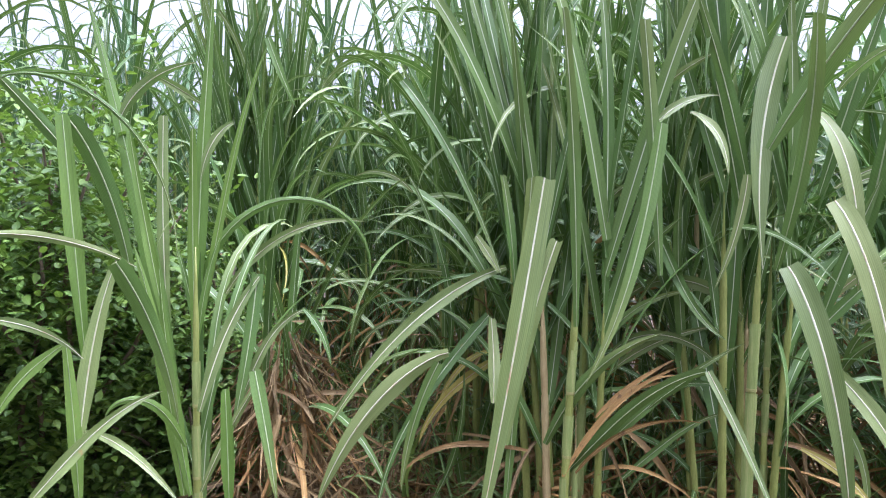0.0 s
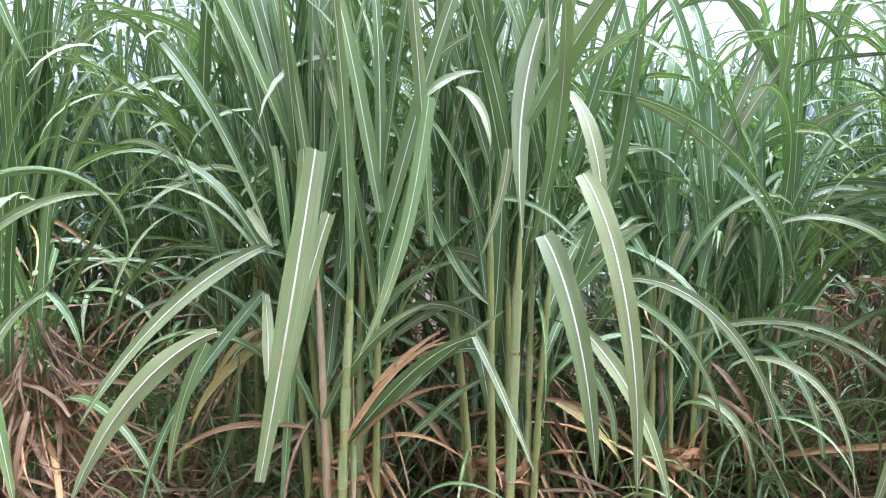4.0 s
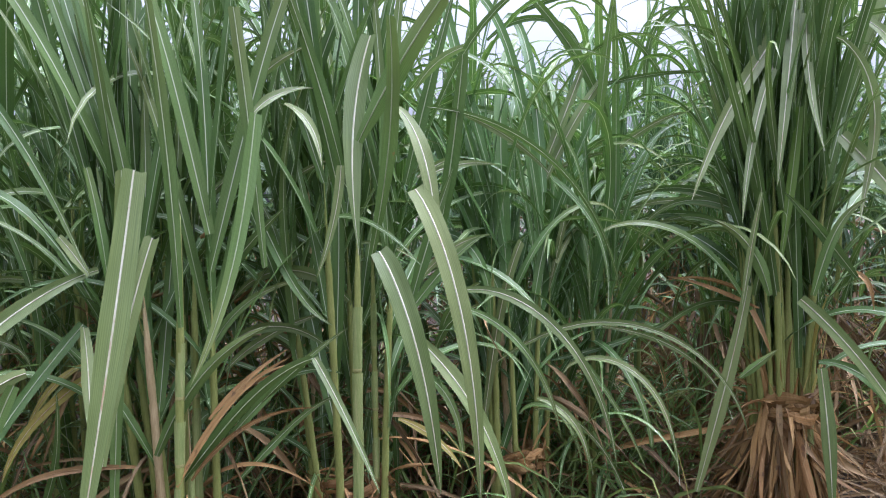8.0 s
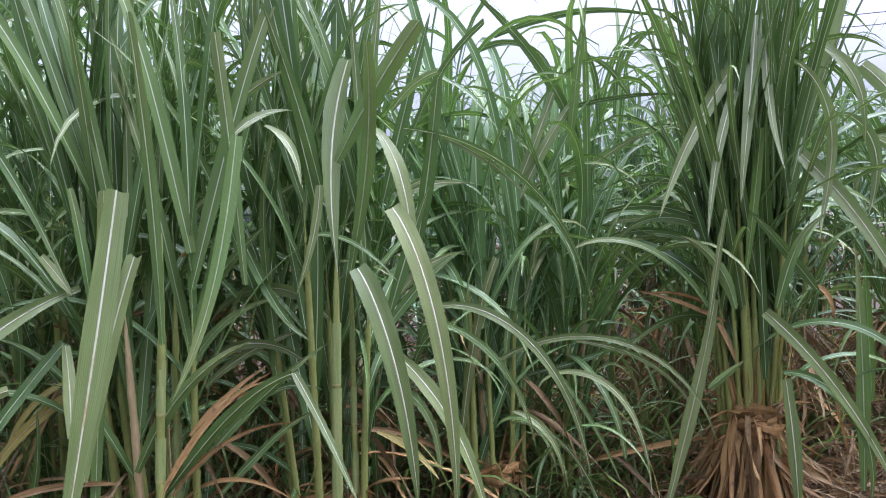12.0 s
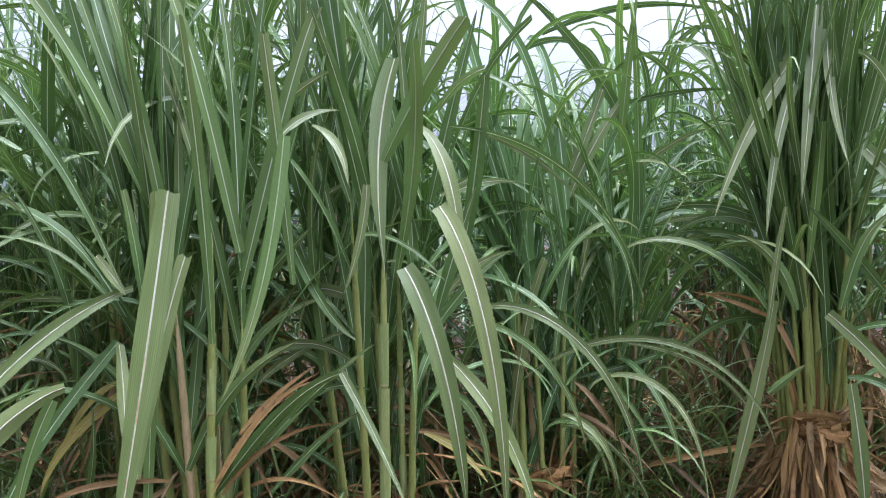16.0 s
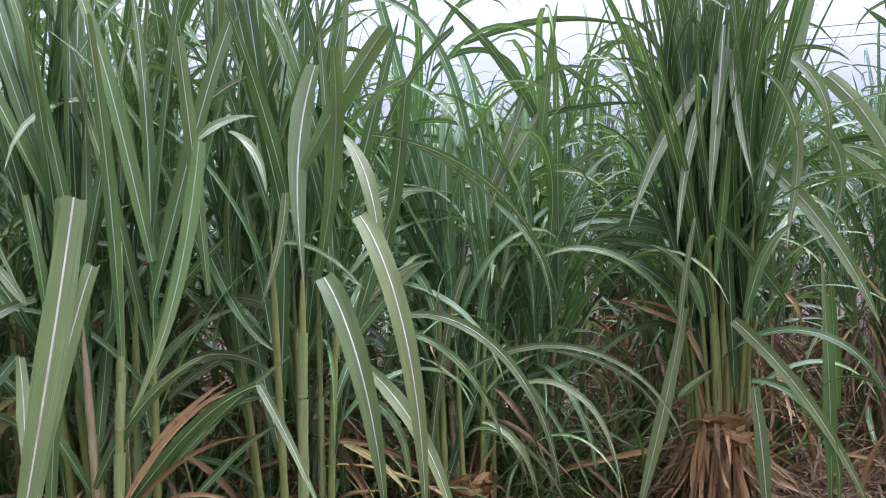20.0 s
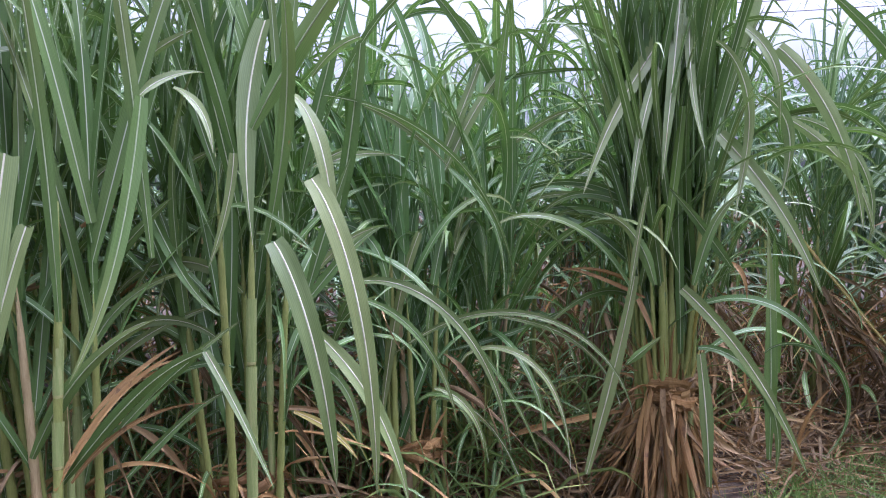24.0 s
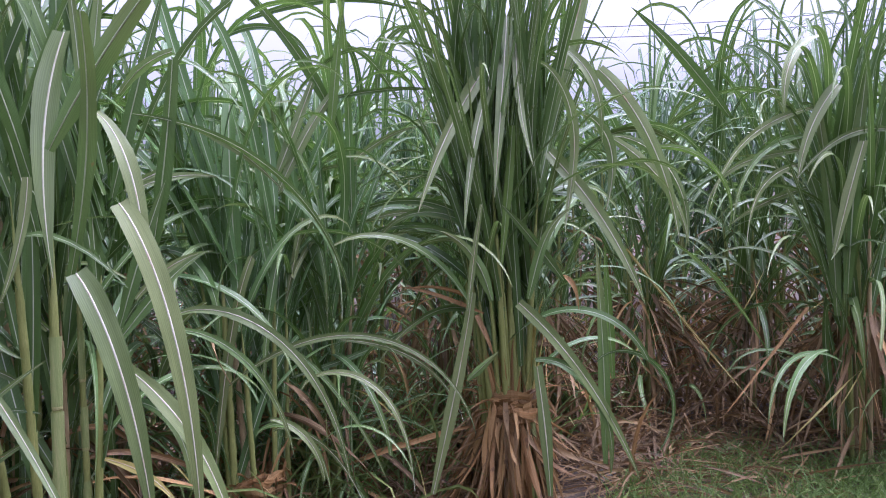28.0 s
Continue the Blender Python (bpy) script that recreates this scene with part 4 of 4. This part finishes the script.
blade(D, GREEN, (1.64, 3.12, 1.25), -44, 48, 0.36, 0.030, 73, 0.93, -4, -77)
blade(D, PALE, (2.15, 2.88, 1.46), -44, 41, 0.46, 0.030, 48, 1.39, -3, -73)
blade(D, PALE, (2.24, 2.79, 1.55), -44, 39, 0.29, 0.028, 23, 0.98, -1, -75)
blade(D, PALE, (1.64, 3.13, 1.53), -45, 47, 0.33, 0.028, 52, 0.79, -2, -71)
blade(D, FRESH, (1.73, 2.88, 1.40), 15, 86, 0.65, 0.057, -2, 0.99, 9, 38, cut=0.60)
blade(D, FRESH, (2.28, 3.01, 1.06), -21, 87, 0.64, 0.054, 14, 0.85, -15, 89)
blade(D, GREEN, (2.13, 2.76, 1.48), -45, -29, 0.63, 0.023, 65, 0.81, -110, 35)
blade(D, PALE, (2.16, 2.57, 1.41), 93, -60, 0.26, 0.032, -20, 1.00, 16, 57)
blade(D, GREEN, (2.26, 2.86, 0.95), 170, 93, 0.96, 0.043, 13, 0.92, 16, 71, cut=0.80)
blade(D, GREEN, (2.09, 3.05, 0.97), 115, 83, 1.06, 0.048, -4, 0.94, -93, -35, cut=0.80)
blade(D, FRESH, (2.38, 2.86, 0.83), -23, 84, 0.96, 0.041, 10, 1.15, -14, 67)
blade(D, GREEN, (2.47, 2.63, 1.09), 182, 64, 0.53, 0.030, 126, 1.52, -14, 78)
blade(D, GREEN, (1.52, 2.67, 0.87), -78, 80, 0.32, 0.034, 53, 1.03, 33, -47, cut=0.80)
blade(D, GREEN, (1.50, 2.68, 0.82), -72, 79, 0.31, 0.029, 66, 1.04, 28, -78, cut=0.80)
blade(D, PALE, (1.65, 2.63, 1.76), -41, -22, 0.42, 0.031, 30, 0.95, -11, 104)
blade(D, GREEN, (1.95, 2.48, 1.51), -38, -41, 0.58, 0.022, 32, 1.00, -110, 57)
blade(D, PALE, (2.13, 2.60, 1.40), 169, -74, 0.38, 0.028, -0, 1.00, 0, -49)
blade(D, GREEN, (2.08, 2.68, 0.73), -32, 11, 0.71, 0.026, -21, 1.46, 0, 65)
blade(D, PALE, (1.88, 2.54, 0.58), -67, 35, 0.50, 0.023, 97, 0.50, -18, 78)
blade(D, PALE, (2.16, 2.44, 0.90), -45, -7, 0.64, 0.025, 64, 1.53, -44, 85)
blade(D, GREEN, (2.00, 2.62, 0.90), -47, -28, 0.72, 0.023, 38, 0.50, -29, 62)
blade(D, DRY, (2.27, 2.56, 0.32), -35, 21, 0.53, 0.023, 25, 1.05, -2, 90)
blade(C, GREEN, (2.95, 2.27, 0.83), 175, 75, 0.80, 0.035, 114, 0.50, 5, -90)
blade(C, GREEN, (2.74, 2.09, 1.25), 119, 47, 0.68, 0.034, 132, 1.45, 9, -84)
blade(C, GREEN, (2.74, 2.10, 1.27), 116, 56, 0.78, 0.034, 92, 0.87, 9, -96)
blade(C, PALE, (2.77, 2.14, 1.32), 118, 21, 0.67, 0.034, 55, 1.60, 4, -97)
blade(C, GREEN, (2.75, 2.15, 1.18), 123, 46, 0.57, 0.034, 122, 1.68, 9, -88)
blade(C, DRY, (2.72, 2.09, 0.96), 147, 40, 0.42, 0.019, 50, 1.22, 0, 77)
blade(C, DRY, (2.66, 2.19, 0.45), 155, -2, 0.52, 0.026, 9, 1.12, 4, -68)
blade(C, FRESH, (3.35, 1.85, 0.56), 62, 86, 0.65, 0.045, -1, 1.00, -7, -11)
blade(C, GREEN, (2.81, 2.22, 1.19), 125, 54, 0.73, 0.032, 103, 0.93, 12, -80)
blade(C, PALE, (2.80, 2.24, 1.28), 117, 51, 0.58, 0.029, 72, 1.02, 16, -73)
blade(C, GREEN, (2.83, 2.23, 1.45), 130, 44, 0.45, 0.031, 74, 1.13, 8, 67)
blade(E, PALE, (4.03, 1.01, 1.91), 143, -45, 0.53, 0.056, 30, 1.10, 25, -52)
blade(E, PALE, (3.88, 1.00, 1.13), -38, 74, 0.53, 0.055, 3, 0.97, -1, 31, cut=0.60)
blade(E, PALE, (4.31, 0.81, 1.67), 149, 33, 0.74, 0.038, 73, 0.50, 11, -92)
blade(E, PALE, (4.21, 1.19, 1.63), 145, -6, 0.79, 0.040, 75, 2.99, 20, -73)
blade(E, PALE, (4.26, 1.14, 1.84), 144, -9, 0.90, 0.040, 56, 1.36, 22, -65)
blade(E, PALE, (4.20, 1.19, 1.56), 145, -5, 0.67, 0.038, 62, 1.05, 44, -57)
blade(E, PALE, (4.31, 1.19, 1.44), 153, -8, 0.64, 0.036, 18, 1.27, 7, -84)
blade(E, GREEN, (4.27, 1.12, 1.69), 140, 6, 0.85, 0.035, 81, 1.10, 38, -62)
blade(E, GREEN, (3.95, 0.99, 0.62), 141, 33, 0.67, 0.027, 105, 0.99, 44, -40)
blade(E, GREEN, (4.09, 0.99, 0.92), -61, 87, 1.17, 0.078, 5, 1.26, 1, 53)
blade(E, GREEN, (4.15, 1.05, 0.80), 145, 88, 1.24, 0.070, 9, 1.21, -11, 33)
blade(E, GREEN, (4.25, 0.95, 0.90), -59, 85, 1.26, 0.064, 9, 3.16, 7, 47)
blade(B, PALE, (1.10, 2.56, 1.10), 135, 50, 0.52, 0.046, 108, 1.09, 7, -86)
blade(D, PALE, (1.41, 2.42, 1.09), -49, 47, 0.92, 0.038, 131, 0.50, -26, 66)
blade(D, GREEN, (1.43, 2.46, 1.05), -53, 13, 0.65, 0.028, 95, 0.64, -14, 62)
blade(C, FRESH, (2.56, 1.91, 1.18), 158, 99, 0.56, 0.037, 2, 1.49, 5, 54, cut=0.60)
blade(C, PALE, (2.89, 1.82, 2.08), -56, -33, 0.49, 0.047, 66, 0.98, -81, 62)
blade(C, PALE, (3.02, 1.70, 1.97), -65, -44, 0.81, 0.064, 39, 0.72, -32, -102)
blade(C, PALE, (3.00, 1.91, 1.85), -32, 72, 0.50, 0.089, -0, 1.78, -1, 66, cut=0.70)
blade(C, PALE, (2.96, 1.74, 1.78), -78, -13, 0.45, 0.050, 105, 0.55, 75, -66)
blade(C, PALE, (2.99, 1.71, 1.72), -50, -29, 0.66, 0.044, 56, 1.23, -26, -86)
blade(C, PALE, (3.08, 1.69, 1.69), -56, 6, 0.66, 0.039, 108, 0.67, -20, -86)
blade(C, DULL, (2.57, 1.84, 1.03), -68, -41, 0.81, 0.048, 28, 0.88, -9, 74)
blade(C, GREEN, (2.60, 1.79, 0.80), -60, 14, 0.60, 0.043, 117, 0.67, -50, 62)
blade(C, PALE, (2.52, 1.69, 0.30), 63, 88, 0.50, 0.051, 5, 0.69, 47, -54, cut=0.60)
blade(C, PALE, (2.26, 2.06, 0.31), -40, 75, 0.80, 0.053, -5, 2.35, -7, -102, cut=0.75)
blade(C, DRY, (2.50, 1.96, 0.99), 145, 26, 0.37, 0.017, 19, 2.64, -0, -90)
blade(C, GREEN, (2.87, 1.64, 0.33), 8, 86, 0.95, 0.053, -0, 1.85, 75, -18)
blade(C, GREEN, (2.78, 1.62, 0.78), -44, 50, 0.69, 0.020, 184, 0.70, -3, 106)
blade(E, FRESH, (3.45, 1.58, 1.21), -69, -29, 0.66, 0.020, 35, 0.56, -18, 82)
blade(C, DRY, (2.78, 1.78, 1.12), -88, 2, 0.19, 0.020, 89, 0.73, -51, 38)
blade(L, FRESH, (-0.89, 2.29, 1.01), 138, 81, 0.72, 0.049, 2, 2.75, -6, -22, cut=0.60)
blade(L, GREEN, (-0.96, 2.38, 1.71), 41, -48, 0.59, 0.057, 33, 0.50, 30, -58)
blade(L, FRESH, (-0.71, 2.52, 0.78), 318, 103, 1.46, 0.059, -5, 0.54, 17, -38)
blade(L, FRESH, (-0.73, 2.49, 1.06), 153, 76, 0.65, 0.035, -1, 2.96, -12, -38, cut=0.80)
blade(L, PALE, (-0.75, 2.58, 0.94), 307, 102, 0.84, 0.040, 5, 1.62, -36, -2, cut=0.60)
blade(L, FRESH, (-0.66, 2.53, 1.06), 271, 98, 1.14, 0.053, 1, 1.80, -34, 30)
blade(L, FRESH, (-0.65, 2.48, 1.08), 293, 93, 0.62, 0.034, 1, 1.50, -44, 14, cut=0.75)
blade(L, FRESH, (-0.65, 2.53, 1.07), 25, 79, 0.95, 0.027, 12, 3.05, -9, 82)
blade(L, FRESH, (-0.44, 2.61, 2.00), -35, -66, 0.26, 0.025, -8, 2.01, 0, 54)
blade(L, FRESH, (-0.65, 2.58, 1.05), 26, 96, 1.02, 0.029, 199, 1.39, -33, -94)
blade(L, PALE, (-0.60, 2.68, 1.18), 15, 59, 0.56, 0.033, 70, 1.15, -9, 86)
blade(L, PALE, (-0.91, 2.63, 1.74), 181, 110, 0.32, 0.039, -64, 0.91, -6, 110)
blade(L, PALE, (-0.68, 2.72, 1.81), -154, 32, 0.23, 0.029, 15, 1.71, -4, -102)
blade(L, PALE, (-0.55, 2.60, 1.73), -156, -17, 0.23, 0.030, 67, 0.50, 11, -78)
blade(L, PALE, (-1.12, 2.23, 1.39), 7, 2, 0.39, 0.028, 33, 1.03, 8, -94)
blade(L, GREEN, (-1.14, 2.35, 1.81), 8, 44, 0.80, 0.014, 134, 0.50, -8, -98)
blade(L, FRESH, (-1.19, 2.45, 1.85), -4, 3, 0.34, 0.014, 19, 1.73, -1, -82)
blade(L, GREEN, (-1.02, 2.58, 1.60), -148, 51, 0.38, 0.044, 4, 2.52, -2, 82)
blade(L, PALE, (-0.87, 2.18, 0.82), 266, 103, 0.51, 0.050, -11, 3.36, -44, 46, cut=0.85)
blade(L, GREEN, (-0.79, 2.25, 1.31), 61, -51, 0.53, 0.054, 32, 0.88, -11, -58)
blade(L, PALE, (-1.12, 2.22, 1.17), -8, -7, 0.31, 0.027, 33, 1.79, -13, 66)
blade(L, FRESH, (-0.85, 2.13, 0.68), 301, 101, 0.43, 0.037, -2, 1.22, 13, -14, cut=0.80)
blade(L, FRESH, (-0.91, 2.20, 1.10), -159, -34, 0.29, 0.034, 38, 1.32, 25, -78)
blade(L, PALE, (-0.94, 2.03, 0.73), 28, 47, 0.42, 0.038, 42, 2.61, 12, 74)
blade(L, PALE, (-0.86, 2.19, 0.87), -24, 11, 0.35, 0.025, 56, 0.50, 0, 50)
blade(L, PALE, (-0.61, 2.37, 0.87), 41, 72, 0.43, 0.039, 22, 1.64, -12, 66, cut=0.85)
blade(L, GREEN, (-0.46, 2.48, 1.26), -112, -79, 0.49, 0.040, -2, 1.72, -48, -58)
blade(L, PALE, (-0.51, 2.46, 0.88), 18, 68, 0.34, 0.030, 49, 2.51, -6, 82, cut=0.90)
blade(L, GREEN, (-0.33, 2.51, 1.15), -26, -31, 0.21, 0.022, 49, 0.85, -18, 50)
blade(L, FRESH, (-0.48, 2.15, 0.66), 107, 84, 0.32, 0.037, 3, 1.80, 8, -10, cut=0.75)
blade(L, GREEN, (-0.43, 2.26, 1.01), -47, -72, 0.36, 0.038, 7, 1.52, 3, 34)
blade(L, FRESH, (-0.64, 2.48, 1.06), 135, 74, 0.31, 0.022, 11, 1.62, 7, -34)
blade(L, FRESH, (-0.64, 2.48, 1.06), 238, 100, 0.32, 0.022, -14, 1.85, -20, 58)
blade(L, FRESH, (-0.67, 2.41, 0.61), 323, 101, 0.77, 0.048, -9, 1.74, 12, -42)
blade(L, FRESH, (-0.65, 2.41, 0.61), 334, 103, 0.68, 0.037, 4, 2.04, -29, -30)
blade(L, PALE, (-0.62, 2.41, 0.62), 1, 67, 0.42, 0.026, 13, 1.33, -0, -86)
blade(L, FRESH, (-0.65, 2.37, 0.77), -154, 65, 0.31, 0.030, 142, 2.42, -8, 94)
blade(A, PALE, (0.12, 2.48, 1.01), 175, -9, 0.65, 0.070, 60, 0.50, 4, 94)
blade(A, PALE, (0.33, 2.67, 1.26), -169, -10, 0.82, 0.052, 49, 0.62, 0, -78)
blade(A, GREEN, (0.09, 2.48, 0.98), 166, -62, 0.44, 0.035, 23, 1.01, -8, -102)
blade(A, PALE, (0.22, 2.35, 0.59), 27, 76, 0.99, 0.082, -0, 1.62, 12, 50, cut=0.55)
blade(A, PALE, (0.28, 2.37, 0.75), 221, 105, 0.64, 0.055, -8, 0.98, -19, 50, cut=0.60)
blade(A, PALE, (0.27, 2.55, 0.83), 77, 63, 0.29, 0.044, -1, 2.15, 17, 2, cut=0.75)
blade(B, DULL, (1.032, 2.168, 1.29), -70, -47, 0.72, 0.070, 39, 0.50, -5, 38)
blade(B, DULL, (1.149, 2.148, 1.47), -71, -45, 0.95, 0.065, 47, 0.50, -14, 38)
blade(B, DULL, (1.13, 2.19, 1.04), -59, -34, 0.63, 0.054, 45, 1.07, -15, 50)
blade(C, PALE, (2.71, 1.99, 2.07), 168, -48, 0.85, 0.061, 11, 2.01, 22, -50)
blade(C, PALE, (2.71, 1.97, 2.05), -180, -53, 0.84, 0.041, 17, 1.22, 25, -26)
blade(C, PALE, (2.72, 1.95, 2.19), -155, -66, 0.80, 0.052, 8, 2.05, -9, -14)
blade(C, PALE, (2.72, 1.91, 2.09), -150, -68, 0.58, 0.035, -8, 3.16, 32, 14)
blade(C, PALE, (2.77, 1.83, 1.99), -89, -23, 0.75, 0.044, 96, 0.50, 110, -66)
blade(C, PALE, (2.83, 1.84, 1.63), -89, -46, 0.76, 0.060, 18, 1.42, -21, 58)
blade(E, FRESH, (3.20, 1.66, 1.58), -47, 48, 0.72, 0.024, 157, 0.82, -30, -90)
blade(E, GREEN, (4.18, 1.56, 1.83), 143, 52, 0.79, 0.068, 16, 1.44, 1, 62)
blade(E, PALE, (3.87, 1.03, 2.11), 141, 1, 0.49, 0.057, 89, 0.71, 48, -30)
blade(E, YELLOW, (3.17, 1.67, 1.20), -65, -55, 0.92, 0.011, -4, 0.80, -7, -98)
blade(E, DRY, (3.86, 1.11, 0.88), 147, -44, 0.67, 0.013, -5, 3.12, 4, -50)
blade(E, GREEN, (3.69, 0.99, 0.72), 159, 7, 0.55, 0.036, 84, 0.83, 22, -26)
blade(B, PALE, (1.14, 2.39, 1.97), -175, -67, 0.72, 0.073, 12, 0.63, 87, -18)
blade(B, DULL, (1.166, 2.285, 1.73), -77, -22, 0.56, 0.053, 72, 0.50, -20, 26)
blade(D, GREEN, (2.30, 2.54, 1.76), 344, 109, 0.79, 0.052, -32, 0.81, -5, 66)
blade(D, GREEN, (2.00, 2.72, 2.21), -37, 22, 0.72, 0.033, 41, 1.21, -0, 106)
blade(D, FRESH, (2.19, 2.48, 1.68), 162, 98, 0.69, 0.040, -4, 2.16, -0, 66)
blade(D, GREEN, (2.25, 2.57, 1.89), -29, 12, 0.51, 0.024, 17, 1.63, 0, 98)
blade(D, PALE, (1.99, 2.59, 1.55), -15, 64, 0.45, 0.047, -1, 1.80, 9, 66, cut=0.80)
blade(D, PALE, (2.00, 2.58, 1.51), -13, 62, 0.52, 0.047, 13, 1.42, -8, -110, cut=0.80)
blade(D, GREEN, (1.93, 2.87, 2.12), -36, 43, 0.55, 0.029, 136, 1.19, -15, 102)
blade(D, GREEN, (2.60, 2.61, 1.88), -60, 86, 0.57, 0.028, 200, 3.13, 13, 102)
blade(D, GREEN, (2.53, 2.64, 1.81), -132, 88, 0.56, 0.030, 107, 2.40, -82, 34)
blade(D, GREEN, (2.69, 2.56, 1.93), 162, 56, 0.49, 0.028, 131, 2.49, 7, 62)
blade(D, PALE, (2.36, 2.62, 1.60), -47, 34, 0.40, 0.032, 31, 3.09, 5, 94)
blade(C, PALE, (2.46, 2.05, 1.66), -177, 58, 0.19, 0.042, -4, 2.01, -9, 42, cut=0.80)
blade(C, GREEN, (2.70, 1.71, 1.11), 149, 53, 0.41, 0.043, 9, 2.21, 3, -110)
blade(C, PALE, (2.36, 1.93, 1.02), 151, 99, 0.41, 0.025, -3, 1.27, -6, -110, cut=0.80)
blade(C, DRY, (2.40, 1.92, 1.00), -84, -60, 0.17, 0.019, 11, 2.10, -14, 50)
blade(C, GREEN, (2.33, 1.92, 0.76), -68, 43, 0.17, 0.031, 3, 2.28, 5, -90)
blade(C, GREEN, (2.45, 1.88, 1.05), 153, 75, 0.36, 0.047, 56, 1.74, -11, 78)
blade(C, GREEN, (2.55, 1.78, 1.05), -55, 75, 0.40, 0.042, 50, 3.11, -3, 90)
blade(B, GREEN, (0.87, 2.38, 0.95), 137, -35, 0.21, 0.028, 10, 0.88, 0, 82)
blade(D, PALE, (1.68, 2.27, 0.72), -57, 1, 0.31, 0.029, 88, 0.77, -10, 58)

# ---------------------------------------------------------------- rows behind
for i, (cx, cy, tall, dead) in enumerate([(-0.2, 4.75, 1.6, 36), (0.55, 3.9, 1.95, 30), (0.1, 4.6, 2.0, 30), (0.9, 4.3, 2.0, 24), (-1.7, 4.5, 1.9, 20), (-2.4, 4.1, 1.9, 20), (-2.2, 3.2, 1.8, 20), (1.15, 3.6, 1.85, 30), (1.7, 3.55, 1.6, 30), (2.3, 3.35, 1.6, 30), (2.85, 3.05, 1.6, 30),
                                          (3.4, 2.95, 1.55, 44), (4.05, 2.75, 1.55, 70), (4.5, 2.25, 1.5, 80), (4.85, 1.65, 1.55, 80), (5.2, 1.05, 1.6, 70),
                                          (5.4, 0.3, 1.7, 50), (1.5, 3.1, 1.5, 20), (0.72, 3.35, 2.05, 20), (1.22, 3.2, 2.05, 20), (0.3, 3.55, 1.9, 24), (2.35, 2.75, 1.3, 22)]):
    stool = clump(cx, cy, tall + 0.15 * ((i * 7) % 3) / 2, 6, 40 + i, blades=14, dry=dead, skirt=0.5, low=0.18, young="_spring" if 1.4 < cx < 3.5 else "", top_kind="hooked", crown="slim")
    if dead > 40:
        skirt_of(stool, 0.75, 0.2, 55, 700 + i, (40, 88), (0.35, 0.85), BLADE_OLD)
skirt_rng = np.random.RandomState(77)


def row(count, x, y, dx, dy, tall, seed, jitter=0.22, **kw):
    for i in range(count):
        far_clump(x + i * dx + skirt_rng.uniform(-jitter, jitter), y + i * dy + skirt_rng.uniform(-jitter, jitter), tall + 0.3 * skirt_rng.rand(), seed + i, **kw)


row(9, -3.4, 5.4, 0.6, -0.02, 2.1, 200)
row(8, 2.0, 5.3, 0.6, -0.02, 1.7, 220)
row(18, -4.2, 6.9, 0.68, -0.03, 1.75, 300)
row(10, 5.9, 4.6, 0.12, -0.6, 1.75, 400)
row(11, 7.3, 5.6, 0.15, -0.68, 1.95, 500)
row(18, -5.5, 8.6, 0.85, -0.05, 1.9, 550, canes=6, blades=12)
row(11, 9.2, 6.6, 0.15, -0.85, 1.9, 580, canes=6, blades=12)
row(5, -3.0, 4.6, 0.12, -0.75, 1.7, 620)
# Unseen row added behind the camera: closes the field and blocks low sky light.
row(18, -6.0, -2.3, 0.72, 0.0, 2.3, 640, jitter=0.25, canes=7, blades=11, dry=14)


# ---------------------------------------------------------------- small things
def stone(x, y, size, seed):
    bm = bmesh.new()
    bmesh.ops.create_icosphere(bm, subdivisions=3, radius=size)
    for v in bm.verts:
        n = noise.noise(v.co * 9 + Vector((seed, 0, 0))) * 0.3 + noise.noise(v.co * 30) * 0.06
        v.co = Vector((v.co.x * 1.25, v.co.y, v.co.z * 0.8)) * (1 + n * 1.3)
    me = bpy.data.meshes.new("stone")
    bm.to_mesh(me)
    bm.free()
    me.materials.append(STONE)
    ob = new("stone", me)
    ob.location = (x, y, size * 0.45)
    tagged(ob, "small grey stone lying at the edge of the grass", "stone")


stone(3.46, 1.96, 0.055, 4)


def wire(a, b, sag, thick):
    q = np.linspace(0, 1, 30)
    pts = np.array(a)[None] * (1 - q[:, None]) + np.array(b)[None] * q[:, None]
    pts[:, 2] -= sag * 4 * q * (1 - q)
    v, f = tube(pts, thick, 6)
    tagged(new("overhead_cable", mesh_of("overhead_cable", v, f, CABLE)), "thin dark overhead cable above the field", "cable", "overhead cables")


wire((24, 19, 8.6), (40, 3, 9.4), 0.35, 0.016)
wire((24, 19, 8.2), (40, 3, 9.0), 0.40, 0.016)
